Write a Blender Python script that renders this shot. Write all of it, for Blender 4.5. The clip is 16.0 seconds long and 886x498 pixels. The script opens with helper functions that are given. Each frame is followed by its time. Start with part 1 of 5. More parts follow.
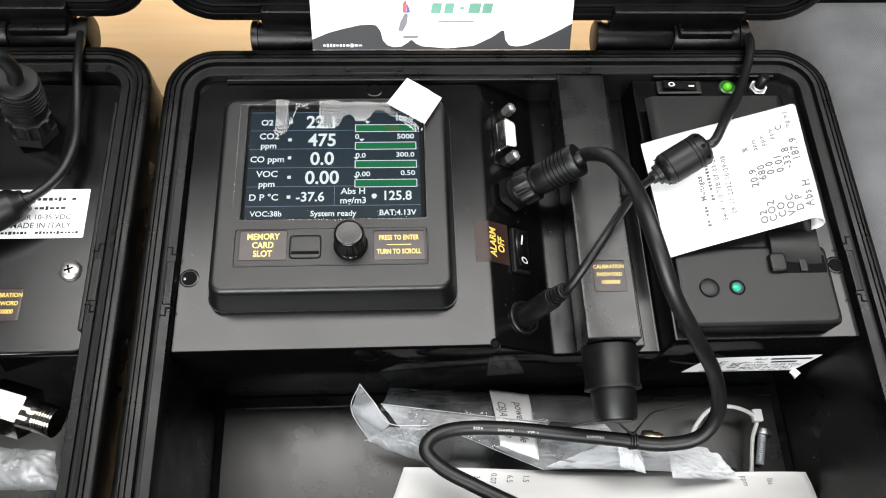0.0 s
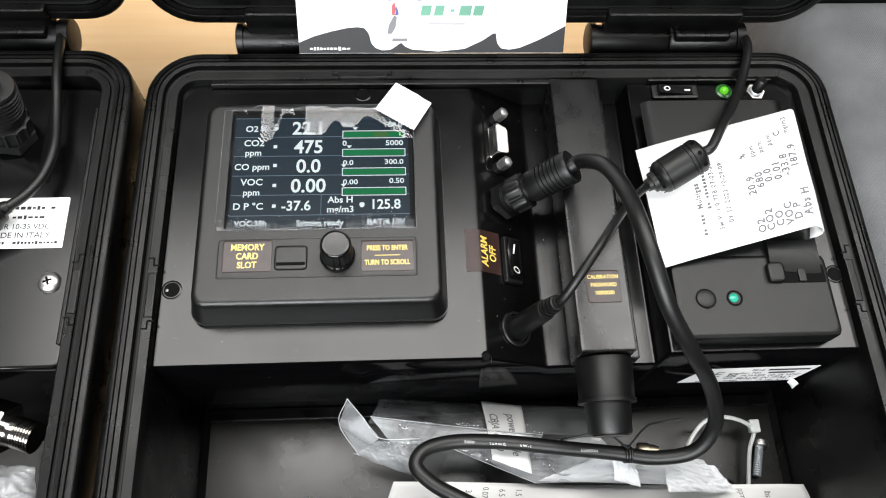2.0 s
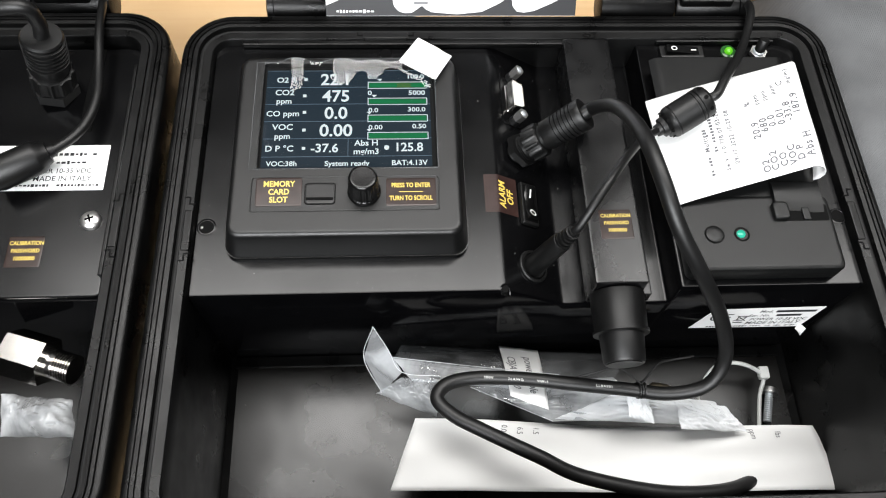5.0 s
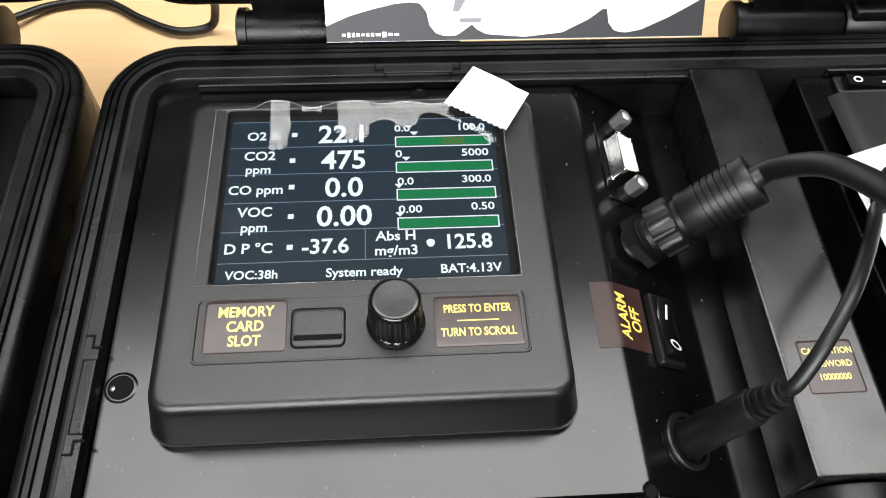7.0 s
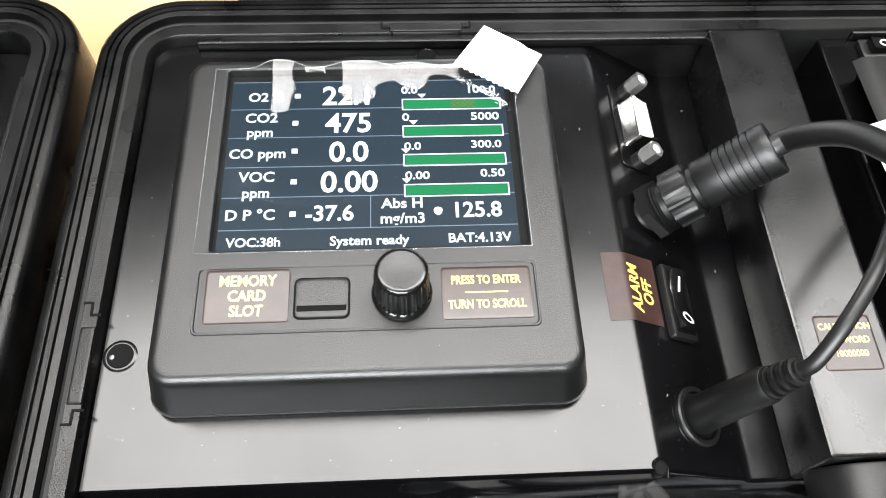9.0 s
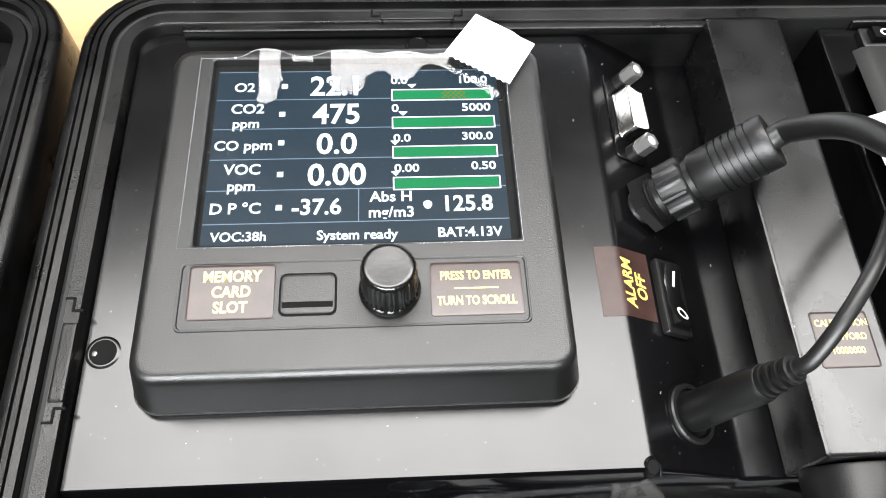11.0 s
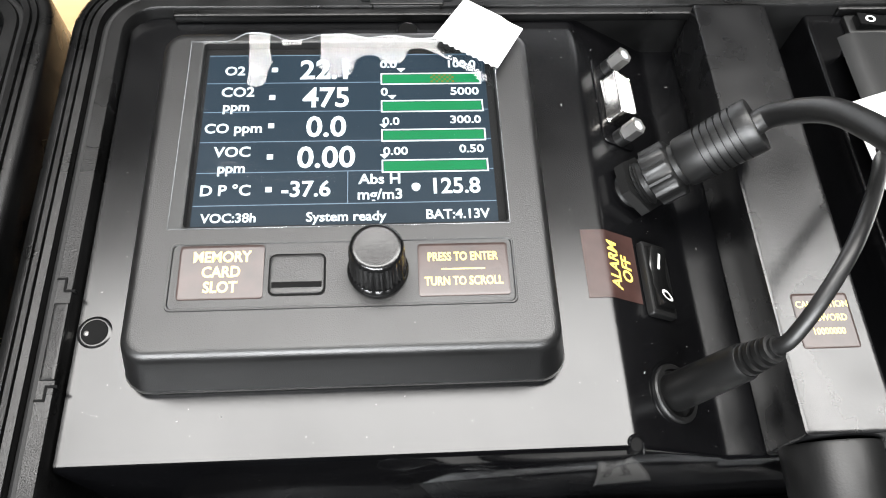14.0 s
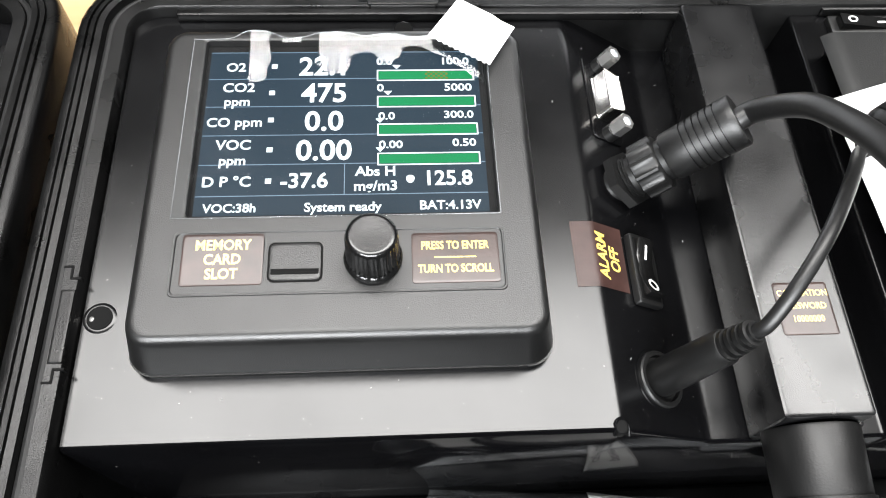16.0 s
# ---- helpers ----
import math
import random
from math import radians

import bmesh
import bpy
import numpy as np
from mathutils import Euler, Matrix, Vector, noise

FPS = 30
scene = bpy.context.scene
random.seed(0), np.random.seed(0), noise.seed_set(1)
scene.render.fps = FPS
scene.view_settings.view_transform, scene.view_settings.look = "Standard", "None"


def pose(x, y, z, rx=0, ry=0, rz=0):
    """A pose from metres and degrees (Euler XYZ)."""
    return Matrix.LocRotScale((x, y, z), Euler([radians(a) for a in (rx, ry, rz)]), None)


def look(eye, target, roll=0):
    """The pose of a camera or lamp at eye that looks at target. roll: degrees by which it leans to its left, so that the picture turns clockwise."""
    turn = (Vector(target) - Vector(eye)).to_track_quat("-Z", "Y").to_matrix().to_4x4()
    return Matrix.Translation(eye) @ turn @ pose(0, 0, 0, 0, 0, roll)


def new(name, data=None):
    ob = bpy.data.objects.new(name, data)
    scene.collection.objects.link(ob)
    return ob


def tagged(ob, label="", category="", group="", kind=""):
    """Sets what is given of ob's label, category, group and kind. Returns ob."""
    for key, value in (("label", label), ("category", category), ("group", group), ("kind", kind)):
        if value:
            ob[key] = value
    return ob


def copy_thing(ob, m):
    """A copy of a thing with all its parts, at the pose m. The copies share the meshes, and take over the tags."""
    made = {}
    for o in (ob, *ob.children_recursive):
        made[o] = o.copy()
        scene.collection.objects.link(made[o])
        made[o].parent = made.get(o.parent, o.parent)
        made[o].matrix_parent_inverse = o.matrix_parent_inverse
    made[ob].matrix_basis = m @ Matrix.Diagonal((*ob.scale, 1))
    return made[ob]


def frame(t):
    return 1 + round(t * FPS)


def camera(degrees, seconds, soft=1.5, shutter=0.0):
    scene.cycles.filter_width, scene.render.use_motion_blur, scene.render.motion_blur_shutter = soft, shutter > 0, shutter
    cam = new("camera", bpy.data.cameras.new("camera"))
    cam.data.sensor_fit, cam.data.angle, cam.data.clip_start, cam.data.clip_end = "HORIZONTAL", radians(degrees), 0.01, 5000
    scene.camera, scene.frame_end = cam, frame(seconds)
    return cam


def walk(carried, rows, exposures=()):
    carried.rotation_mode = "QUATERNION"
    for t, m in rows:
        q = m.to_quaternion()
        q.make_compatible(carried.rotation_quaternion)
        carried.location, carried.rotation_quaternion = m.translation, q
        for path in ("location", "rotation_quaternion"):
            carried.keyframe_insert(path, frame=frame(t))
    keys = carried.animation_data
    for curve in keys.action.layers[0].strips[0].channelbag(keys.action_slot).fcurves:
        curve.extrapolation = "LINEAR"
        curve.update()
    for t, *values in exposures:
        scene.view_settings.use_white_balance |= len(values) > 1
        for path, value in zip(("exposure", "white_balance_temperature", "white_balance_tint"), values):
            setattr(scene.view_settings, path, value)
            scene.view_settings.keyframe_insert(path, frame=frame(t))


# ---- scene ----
cam = camera(60.3, 16.0, soft=1.1)
PATH = [
    (0, (-0.02000, 0.04055, 0.39495), (-0.01440, 0.08090, 0.30365), 6.3),
    (0.5, (-0.01970, 0.04345, 0.39340), (-0.01410, 0.08385, 0.30210), 6.3),
    (1, (-0.01865, 0.04695, 0.39160), (-0.01295, 0.08710, 0.30020), 6.4),
    (1.5, (-0.01850, 0.04910, 0.39050), (-0.01260, 0.08905, 0.29905), 6.7),
    (2, (-0.01700, 0.04935, 0.38975), (-0.01085, 0.08915, 0.29820), 7.0),
    (2.5, (-0.01345, 0.04720, 0.39120), (-0.00735, 0.08670, 0.29955), 6.9),
    (3, (-0.01330, 0.04475, 0.39290), (-0.00700, 0.08415, 0.30125), 6.9),
    (3.5, (-0.01475, 0.04420, 0.39105), (-0.00840, 0.08385, 0.29945), 6.9),
    (5.8, (-0.02680, -0.00820, 0.37980), (-0.02190, 0.04625, 0.29605), 3.7),
    (6, (-0.02600, 0.01905, 0.35260), (-0.02070, 0.07725, 0.27145), 3.5),
    (6.5, (-0.03510, 0.06910, 0.29290), (-0.02955, 0.12785, 0.21220), 3.5),
    (7, (-0.03855, 0.08710, 0.27365), (-0.03290, 0.13995, 0.18895), 3.3),
    (7.5, (-0.03900, 0.09060, 0.26715), (-0.03380, 0.13990, 0.18030), 3.4),
    (8, (-0.03920, 0.08865, 0.26895), (-0.03380, 0.13750, 0.18185), 3.7),
    (8.5, (-0.03755, 0.09090, 0.26900), (-0.03225, 0.13945, 0.18175), 3.8),
    (9, (-0.03930, 0.09290, 0.27000), (-0.03420, 0.14085, 0.18240), 3.9),
    (11.5, (-0.03585, 0.09630, 0.26725), (-0.03055, 0.14250, 0.17870), 4.4),
    (12, (-0.03520, 0.09410, 0.26840), (-0.02975, 0.14000, 0.17970), 4.6),
    (12.5, (-0.03515, 0.09250, 0.27025), (-0.02960, 0.13825, 0.18150), 4.8),
    (13, (-0.03560, 0.09355, 0.26950), (-0.03000, 0.13925, 0.18070), 4.7),
    (13.5, (-0.03545, 0.09455, 0.26795), (-0.02965, 0.14010, 0.17910), 5.1),
    (14, (-0.03530, 0.09300, 0.26870), (-0.02945, 0.13840, 0.17980), 5.2),
    (14.5, (-0.03470, 0.09080, 0.27020), (-0.02900, 0.13630, 0.18130), 4.9),
    (15, (-0.03395, 0.08910, 0.27150), (-0.02810, 0.13445, 0.18260), 5.2),
    (15.5, (-0.03345, 0.08765, 0.27305), (-0.02745, 0.13330, 0.18430), 5.4),
    (16, (-0.03395, 0.08670, 0.27310), (-0.02815, 0.13255, 0.18445), 5.2),
]
walk(cam, [(t, look(eye, target, roll)) for t, eye, target, roll in PATH],
     exposures=((0, -0.57), (5.8, -0.55), (6.1, -0.58), (6.5, -0.76), (7.0, -0.32), (7.3, 0.0), (8.0, 0.42), (9.0, 0.58), (16.0, 0.65)))

# ---- world, room light, exposure ----
world = bpy.data.worlds.new("world")
scene.world = world
world.use_nodes = True
world.node_tree.nodes["Background"].inputs[0].default_value = (0.75, 0.82, 0.9, 1)
world.node_tree.nodes["Background"].inputs[1].default_value = 0.01


def area_lamp(name, where, target, sx, sy, watts, colour):
    data = bpy.data.lights.new(name, "AREA")
    data.shape, data.size, data.size_y, data.energy, data.color = "RECTANGLE", sx, sy, watts, colour
    ob = new(name, data)
    ob.matrix_world = look(where, target)
    return ob


area_lamp("ceiling_lamp", (0.25, 0.64, 1.82), (0.25, 0.64, 0.0), 2.5, 0.70, 84, (1.0, 0.985, 0.965))
# added fill lamp behind the camera, brightening card and paper; no window is known
area_lamp("south_fill", (-0.4, -1.35, 1.6), (0, 0.2, 0.1), 1.8, 1.1, 175, (0.96, 0.98, 1.0))


# ---- materials ----
def material(name, colour, rough=0.5, metal=0.0, vary=0.15, scale=60.0, bump=0.0, bump_scale=900.0, ior=1.5, coat=0.0,
             rough_vary=0.0, emit=None, emit_strength=1.0, spec=0.5, coat_rough=0.08):
    m = bpy.data.materials.new(name)
    m.use_nodes = True
    nt = m.node_tree
    b = nt.nodes["Principled BSDF"]
    b.inputs["Roughness"].default_value, b.inputs["Metallic"].default_value, b.inputs["IOR"].default_value = rough, metal, ior
    b.inputs["Coat Weight"].default_value = coat
    b.inputs["Specular IOR Level"].default_value = spec
    b.inputs["Coat Roughness"].default_value = coat_rough
    tc = nt.nodes.new("ShaderNodeTexCoord")
    n1 = nt.nodes.new("ShaderNodeTexNoise")
    n1.inputs["Scale"].default_value, n1.inputs["Detail"].default_value = scale, 6
    nt.links.new(tc.outputs["Object"], n1.inputs["Vector"])
    ramp = nt.nodes.new("ShaderNodeMapRange")
    ramp.inputs["From Min"].default_value, ramp.inputs["From Max"].default_value = 0.3, 0.7
    ramp.inputs["To Min"].default_value, ramp.inputs["To Max"].default_value = 1 - vary, 1 + vary
    nt.links.new(n1.outputs["Fac"], ramp.inputs["Value"])
    mix = nt.nodes.new("ShaderNodeVectorMath")
    mix.operation = "SCALE"
    mix.inputs[0].default_value = colour
    nt.links.new(ramp.outputs["Result"], mix.inputs["Scale"])
    nt.links.new(mix.outputs["Vector"], b.inputs["Base Color"])
    if rough_vary:
        r2 = nt.nodes.new("ShaderNodeMapRange")
        r2.inputs["From Min"].default_value, r2.inputs["From Max"].default_value = 0.3, 0.7
        r2.inputs["To Min"].default_value, r2.inputs["To Max"].default_value = rough - rough_vary, rough + rough_vary
        nt.links.new(n1.outputs["Fac"], r2.inputs["Value"])
        nt.links.new(r2.outputs["Result"], b.inputs["Roughness"])
    if bump:
        n2 = nt.nodes.new("ShaderNodeTexNoise")
        n2.inputs["Scale"].default_value, n2.inputs["Detail"].default_value = bump_scale, 3
        nt.links.new(tc.outputs["Object"], n2.inputs["Vector"])
        bp = nt.nodes.new("ShaderNodeBump")
        bp.inputs["Strength"].default_value, bp.inputs["Distance"].default_value = bump, 0.0004
        nt.links.new(n2.outputs["Fac"], bp.inputs["Height"])
        nt.links.new(bp.outputs["Normal"], b.inputs["Normal"])
    if emit:
        b.inputs["Emission Color"].default_value, b.inputs["Emission Strength"].default_value = (*emit, 1), emit_strength
    return m


def dusty(m, amount=0.5, scale=260.0):
    """Specks of pale dust and lint on a dark surface."""
    nt = m.node_tree
    b = nt.nodes["Principled BSDF"]
    old = b.inputs["Base Color"].links[0].from_socket
    tc = nt.nodes.new("ShaderNodeTexCoord")
    v = nt.nodes.new("ShaderNodeTexVoronoi")
    v.inputs["Scale"].default_value = scale
    nt.links.new(tc.outputs["Object"], v.inputs["Vector"])
    near = nt.nodes.new("ShaderNodeMapRange")
    near.inputs["From Min"].default_value, near.inputs["From Max"].default_value = 0.015, 0.06
    near.inputs["To Min"].default_value, near.inputs["To Max"].default_value = 1, 0
    nt.links.new(v.outputs["Distance"], near.inputs["Value"])
    pick = nt.nodes.new("ShaderNodeMath")
    pick.operation, pick.inputs[1].default_value = "GREATER_THAN", 0.83
    sep = nt.nodes.new("ShaderNodeSeparateColor")
    nt.links.new(v.outputs["Color"], sep.inputs[0])
    nt.links.new(sep.outputs[0], pick.inputs[0])
    mul = nt.nodes.new("ShaderNodeMath")
    mul.operation = "MULTIPLY"
    nt.links.new(near.outputs["Result"], mul.inputs[0])
    nt.links.new(pick.outputs[0], mul.inputs[1])
    mul2 = nt.nodes.new("ShaderNodeMath")
    mul2.operation, mul2.inputs[1].default_value = "MULTIPLY", amount
    nt.links.new(mul.outputs[0], mul2.inputs[0])
    mx = nt.nodes.new("ShaderNodeMix")
    mx.data_type = "RGBA"
    nt.links.new(mul2.outputs[0], mx.inputs[0])
    nt.links.new(old, mx.inputs[6])
    mx.inputs[7].default_value = (0.5, 0.49, 0.46, 1)
    nt.links.new(mx.outputs[2], b.inputs["Base Color"])
    return m


def clear_sheet(name, tint, gloss_rough, body, ior=1.45, bump=0.0, bump_scale=60.0, patchy=0.0):
    """A thin clear or milky plastic sheet: see-through, with a body share of diffuse haze and a glossy surface."""
    m = bpy.data.materials.new(name)
    m.use_nodes = True
    nt = m.node_tree
    nt.nodes.remove(nt.nodes["Principled BSDF"])
    out = nt.nodes["Material Output"]
    tr = nt.nodes.new("ShaderNodeBsdfTransparent")
    df = nt.nodes.new("ShaderNodeBsdfTranslucent")
    d2 = nt.nodes.new("ShaderNodeBsdfDiffuse")
    gl = nt.nodes.new("ShaderNodeBsdfGlossy")
    tr.inputs[0].default_value = (*tint, 1)
    df.inputs[0].default_value = d2.inputs[0].default_value = (0.88, 0.90, 0.92, 1)
    gl.inputs["Roughness"].default_value = gloss_rough
    haze = nt.nodes.new("ShaderNodeMixShader")
    haze.inputs[0].default_value = 0.88
    nt.links.new(df.outputs[0], haze.inputs[1])
    nt.links.new(d2.outputs[0], haze.inputs[2])
    a = nt.nodes.new("ShaderNodeMixShader")
    a.inputs[0].default_value = body
    nt.links.new(tr.outputs[0], a.inputs[1])
    nt.links.new(haze.outputs[0], a.inputs[2])
    c = nt.nodes.new("ShaderNodeMixShader")
    fr = nt.nodes.new("ShaderNodeFresnel")
    fr.inputs["IOR"].default_value = ior
    nt.links.new(fr.outputs[0], c.inputs[0])
    nt.links.new(a.outputs[0], c.inputs[1])
    nt.links.new(gl.outputs[0], c.inputs[2])
    nt.links.new(c.outputs[0], out.inputs["Surface"])
    if patchy:
        tc = nt.nodes.new("ShaderNodeTexCoord")
        n3 = nt.nodes.new("ShaderNodeTexNoise")
        n3.inputs["Scale"].default_value, n3.inputs["Detail"].default_value, n3.inputs["Distortion"].default_value = 28, 5, 1.2
        nt.links.new(tc.outputs["Object"], n3.inputs["Vector"])
        mr = nt.nodes.new("ShaderNodeMapRange")
        mr.inputs["From Min"].default_value, mr.inputs["From Max"].default_value = 0.38, 0.66
        mr.inputs["To Min"].default_value, mr.inputs["To Max"].default_value = body * (1 - patchy), min(0.95, body * (1 + patchy))
        nt.links.new(n3.outputs["Fac"], mr.inputs["Value"])
        nt.links.new(mr.outputs["Result"], a.inputs[0])
    if bump:
        tc = nt.nodes.new("ShaderNodeTexCoord")
        n2 = nt.nodes.new("ShaderNodeTexNoise")
        n2.inputs["Scale"].default_value, n2.inputs["Detail"].default_value = bump_scale, 4
        nt.links.new(tc.outputs["Object"], n2.inputs["Vector"])
        bp = nt.nodes.new("ShaderNodeBump")
        bp.inputs["Strength"].default_value, bp.inputs["Distance"].default_value = bump, 0.004
        nt.links.new(n2.outputs["Fac"], bp.inputs["Height"])
        nt.links.new(bp.outputs["Normal"], gl.inputs["Normal"])
        nt.links.new(bp.outputs["Normal"], fr.inputs["Normal"])
    return m


CASE = dusty(material("case_plastic", (0.0020, 0.0020, 0.0020), 0.33, vary=0.5, scale=60, bump=0.22, bump_scale=2600, spec=0.28, rough_vary=0.1), 0.30, 300)
CASE_IN = dusty(material("case_inside", (0.0046, 0.0041, 0.0037), 0.31, vary=0.75, scale=34, bump=0.05, bump_scale=500, rough_vary=0.1), 0.5, 220)
GASKET = material("gasket_rubber", (0.005, 0.005, 0.005), 0.6, bump=0.3, spec=0.3)
PANEL = dusty(material("panel_gloss", (0.0018, 0.0018, 0.0020), 0.215, vary=0.2, scale=40, bump=0.05, bump_scale=90, rough_vary=0.025, ior=1.5, spec=0.38), 0.3, 170)
SKIRT = dusty(material("skirt_gloss", (0.0014, 0.0014, 0.0016), 0.10, vary=0.2, scale=40, bump=0.04, bump_scale=60, spec=0.12), 0.25, 200)
HOUSING = dusty(material("housing_abs", (0.0038, 0.0038, 0.0038), 0.37, vary=0.2, scale=120, bump=0.20, bump_scale=3400, spec=0.5, rough_vary=0.03), 0.25, 260)
PRINTER = material("printer_abs", (0.0038, 0.0040, 0.0040), 0.38, spec=0.36, vary=0.1, scale=90, bump=0.2, bump_scale=3200)
BAR = dusty(material("bar_paint", (0.0028, 0.0028, 0.0030), 0.27, vary=0.3, scale=50, bump=0.05, bump_scale=1200, rough_vary=0.06), 0.22, 200)
RUBBER = material("cable_rubber", (0.0035, 0.0035, 0.0035), 0.46, vary=0.2, scale=80, bump=0.1)
PLUG = material("plug_plastic", (0.0025, 0.0025, 0.0025), 0.44, vary=0.2, scale=80, bump=0.12, bump_scale=1800, spec=0.45)
KNOB = material("knob_black", (0.003, 0.003, 0.003), 0.24, vary=0.1, bump=0.06, bump_scale=700)
# Near-black: paints the shade in holes, gaps and wells; also plain dark parts.
HOLE = material("hole_dark", (0.0015, 0.0015, 0.0015), 0.7, spec=0.1)
CHROME = material("nickel", (0.76, 0.75, 0.73), 0.36, 1.0, vary=0.1, scale=200, bump=0.05)
NICKEL = material("bright_nickel", (0.62, 0.60, 0.57), 0.16, 1.0, vary=0.15, scale=150, bump=0.05)
ZINC = material("zinc", (0.66, 0.70, 0.73), 0.42, 0.6, vary=0.15, scale=150, bump=0.2)
TAN_NICKEL = material("tan_nickel", (0.42, 0.36, 0.26), 0.35, 1.0)
PAPER = material("thermal_paper", (0.82, 0.82, 0.81), 0.55, vary=0.03, scale=30, bump=0.03)
CARD = material("card_white", (0.83, 0.83, 0.84), 0.3, vary=0.02, scale=20)
INK_DARK = material("print_dark", (0.026, 0.026, 0.028), 0.4, vary=0.08, spec=0.2)
INK_BLUE = material("print_blue", (0.035, 0.045, 0.27), 0.4)
INK_GREEN = material("print_green", (0.08, 0.28, 0.18), 0.4)
INK_RED = material("print_red", (0.4, 0.04, 0.05), 0.4)
LINT = material("pale_lint", (0.26, 0.26, 0.25), 0.8)
INK_GREY = material("print_grey", (0.16, 0.16, 0.17), 0.5)
THERMAL = material("thermal_print", (0.10, 0.10, 0.11), 0.5)
LABEL_DARK = material("label_film", (0.022, 0.012, 0.010), 0.40, coat=0.6, coat_rough=0.19, vary=0.3, scale=160, spec=0.15, bump=0.25, bump_scale=800)
LABEL_GLOSS = material("label_gloss_film", (0.022, 0.012, 0.010), 0.40, coat=0.36, coat_rough=0.15, vary=0.3, scale=160, spec=0.2, bump=0.10, bump_scale=500)
LABEL_MATT = material("label_matt_film", (0.026, 0.013, 0.011), 0.34, vary=0.3, scale=160, bump=0.15, bump_scale=300, spec=0.28)
LABEL_INK = material("label_gold", (0.68, 0.50, 0.10), 0.40, vary=0.05, spec=0.15, coat=0.6, coat_rough=0.19)
LABEL_WHITE = material("label_white", (0.8, 0.8, 0.79), 0.35, vary=0.03)
FACE = material("socket_face", (0.72, 0.70, 0.66), 0.35, vary=0.05)
WHITE_INK = material("white_mark", (0.7, 0.7, 0.68), 0.5)
NYLON = material("nylon_white", (0.55, 0.56, 0.54), 0.4)
FOG = clear_sheet("clear_film", (0.97, 0.98, 0.98), 0.06, 0.004, 1.5)
THINBAG = clear_sheet("clear_bag", (0.93, 0.95, 0.96), 0.1, 0.17, 1.5, 0.4, 30, 0.7)
BAGGY = clear_sheet("poly_bag", (0.86, 0.9, 0.92), 0.1, 0.46, 1.5, 0.5, 40, 0.5)
MILKY = clear_sheet("milky_bag", (0.95, 0.96, 0.97), 0.14, 0.90, 1.4, 0.4, 60, 0.15)
LCD = material("lcd_ground", (0.003, 0.005, 0.007), 0.3, spec=0.1, emit=(0.006, 0.019, 0.033), emit_strength=1.0)
LCD_LINE = material("lcd_line", (0.01, 0.01, 0.02), 0.4, emit=(0.12, 0.22, 0.30))
LCD_WHITE = material("lcd_white", (0.02, 0.02, 0.02), 0.4, emit=(1.05, 1.2, 1.25))
LCD_GREEN = material("lcd_green", (0.0, 0.02, 0.01), 0.4, spec=0.05, emit=(0.004, 0.19, 0.05))
LCD_AMBER = material("lcd_amber", (0.02, 0.02, 0.0), 0.4, spec=0.05, emit=(0.14, 0.12, 0.02))
LED_ON = material("led_on", (0.1, 0.3, 0.02), 0.2, emit=(0.10, 0.62, 0.015), emit_strength=1.0)
LED_RING = material("led_ring", (0.03, 0.12, 0.03), 0.2)
LED_OFF = material("led_teal", (0.02, 0.30, 0.20), 0.12)
FABRIC = material("grey_fabric", (0.115, 0.117, 0.120), 0.9, vary=0.25, scale=25)
DARK_FABRIC = material("black_fabric", (0.012, 0.012, 0.012), 0.95)
WALL = material("unseen_wall", (0.022, 0.022, 0.022), 0.9, vary=0.05, scale=2)
CEIL = material("unseen_ceiling", (0.05, 0.05, 0.05), 0.9, vary=0.04, scale=2)
FLOOR = material("vinyl_floor", (0.12, 0.12, 0.12), 0.6, vary=0.15, scale=6)
STEEL = material("leg_steel", (0.3, 0.3, 0.31), 0.4, 0.8)


def wood_material():
    m = material("beech_laminate", (0.90, 0.62, 0.34), 0.34, vary=0.1, scale=3)
    nt = m.node_tree
    b = nt.nodes["Principled BSDF"]
    old = b.inputs["Base Color"].links[0].from_socket
    tc = nt.nodes.new("ShaderNodeTexCoord")
    mp = nt.nodes.new("ShaderNodeMapping")
    mp.inputs["Scale"].default_value = (6, 90, 6)
    n = nt.nodes.new("ShaderNodeTexNoise")
    n.inputs["Scale"].default_value, n.inputs["Detail"].default_value = 1.6, 8
    nt.links.new(tc.outputs["Object"], mp.inputs[0])
    nt.links.new(mp.outputs[0], n.inputs["Vector"])
    r = nt.nodes.new("ShaderNodeMapRange")
    r.inputs["From Min"].default_value, r.inputs["From Max"].default_value = 0.35, 0.7
    r.inputs["To Min"].default_value, r.inputs["To Max"].default_value = 0.0, 0.55
    nt.links.new(n.outputs["Fac"], r.inputs["Value"])
    mx = nt.nodes.new("ShaderNodeMix")
    mx.data_type = "RGBA"
    nt.links.new(r.outputs["Result"], mx.inputs[0])
    nt.links.new(old, mx.inputs[6])
    mx.inputs[7].default_value = (0.80, 0.49, 0.23, 1)
    nt.links.new(mx.outputs[2], b.inputs["Base Color"])
    return m


WOOD = wood_material()


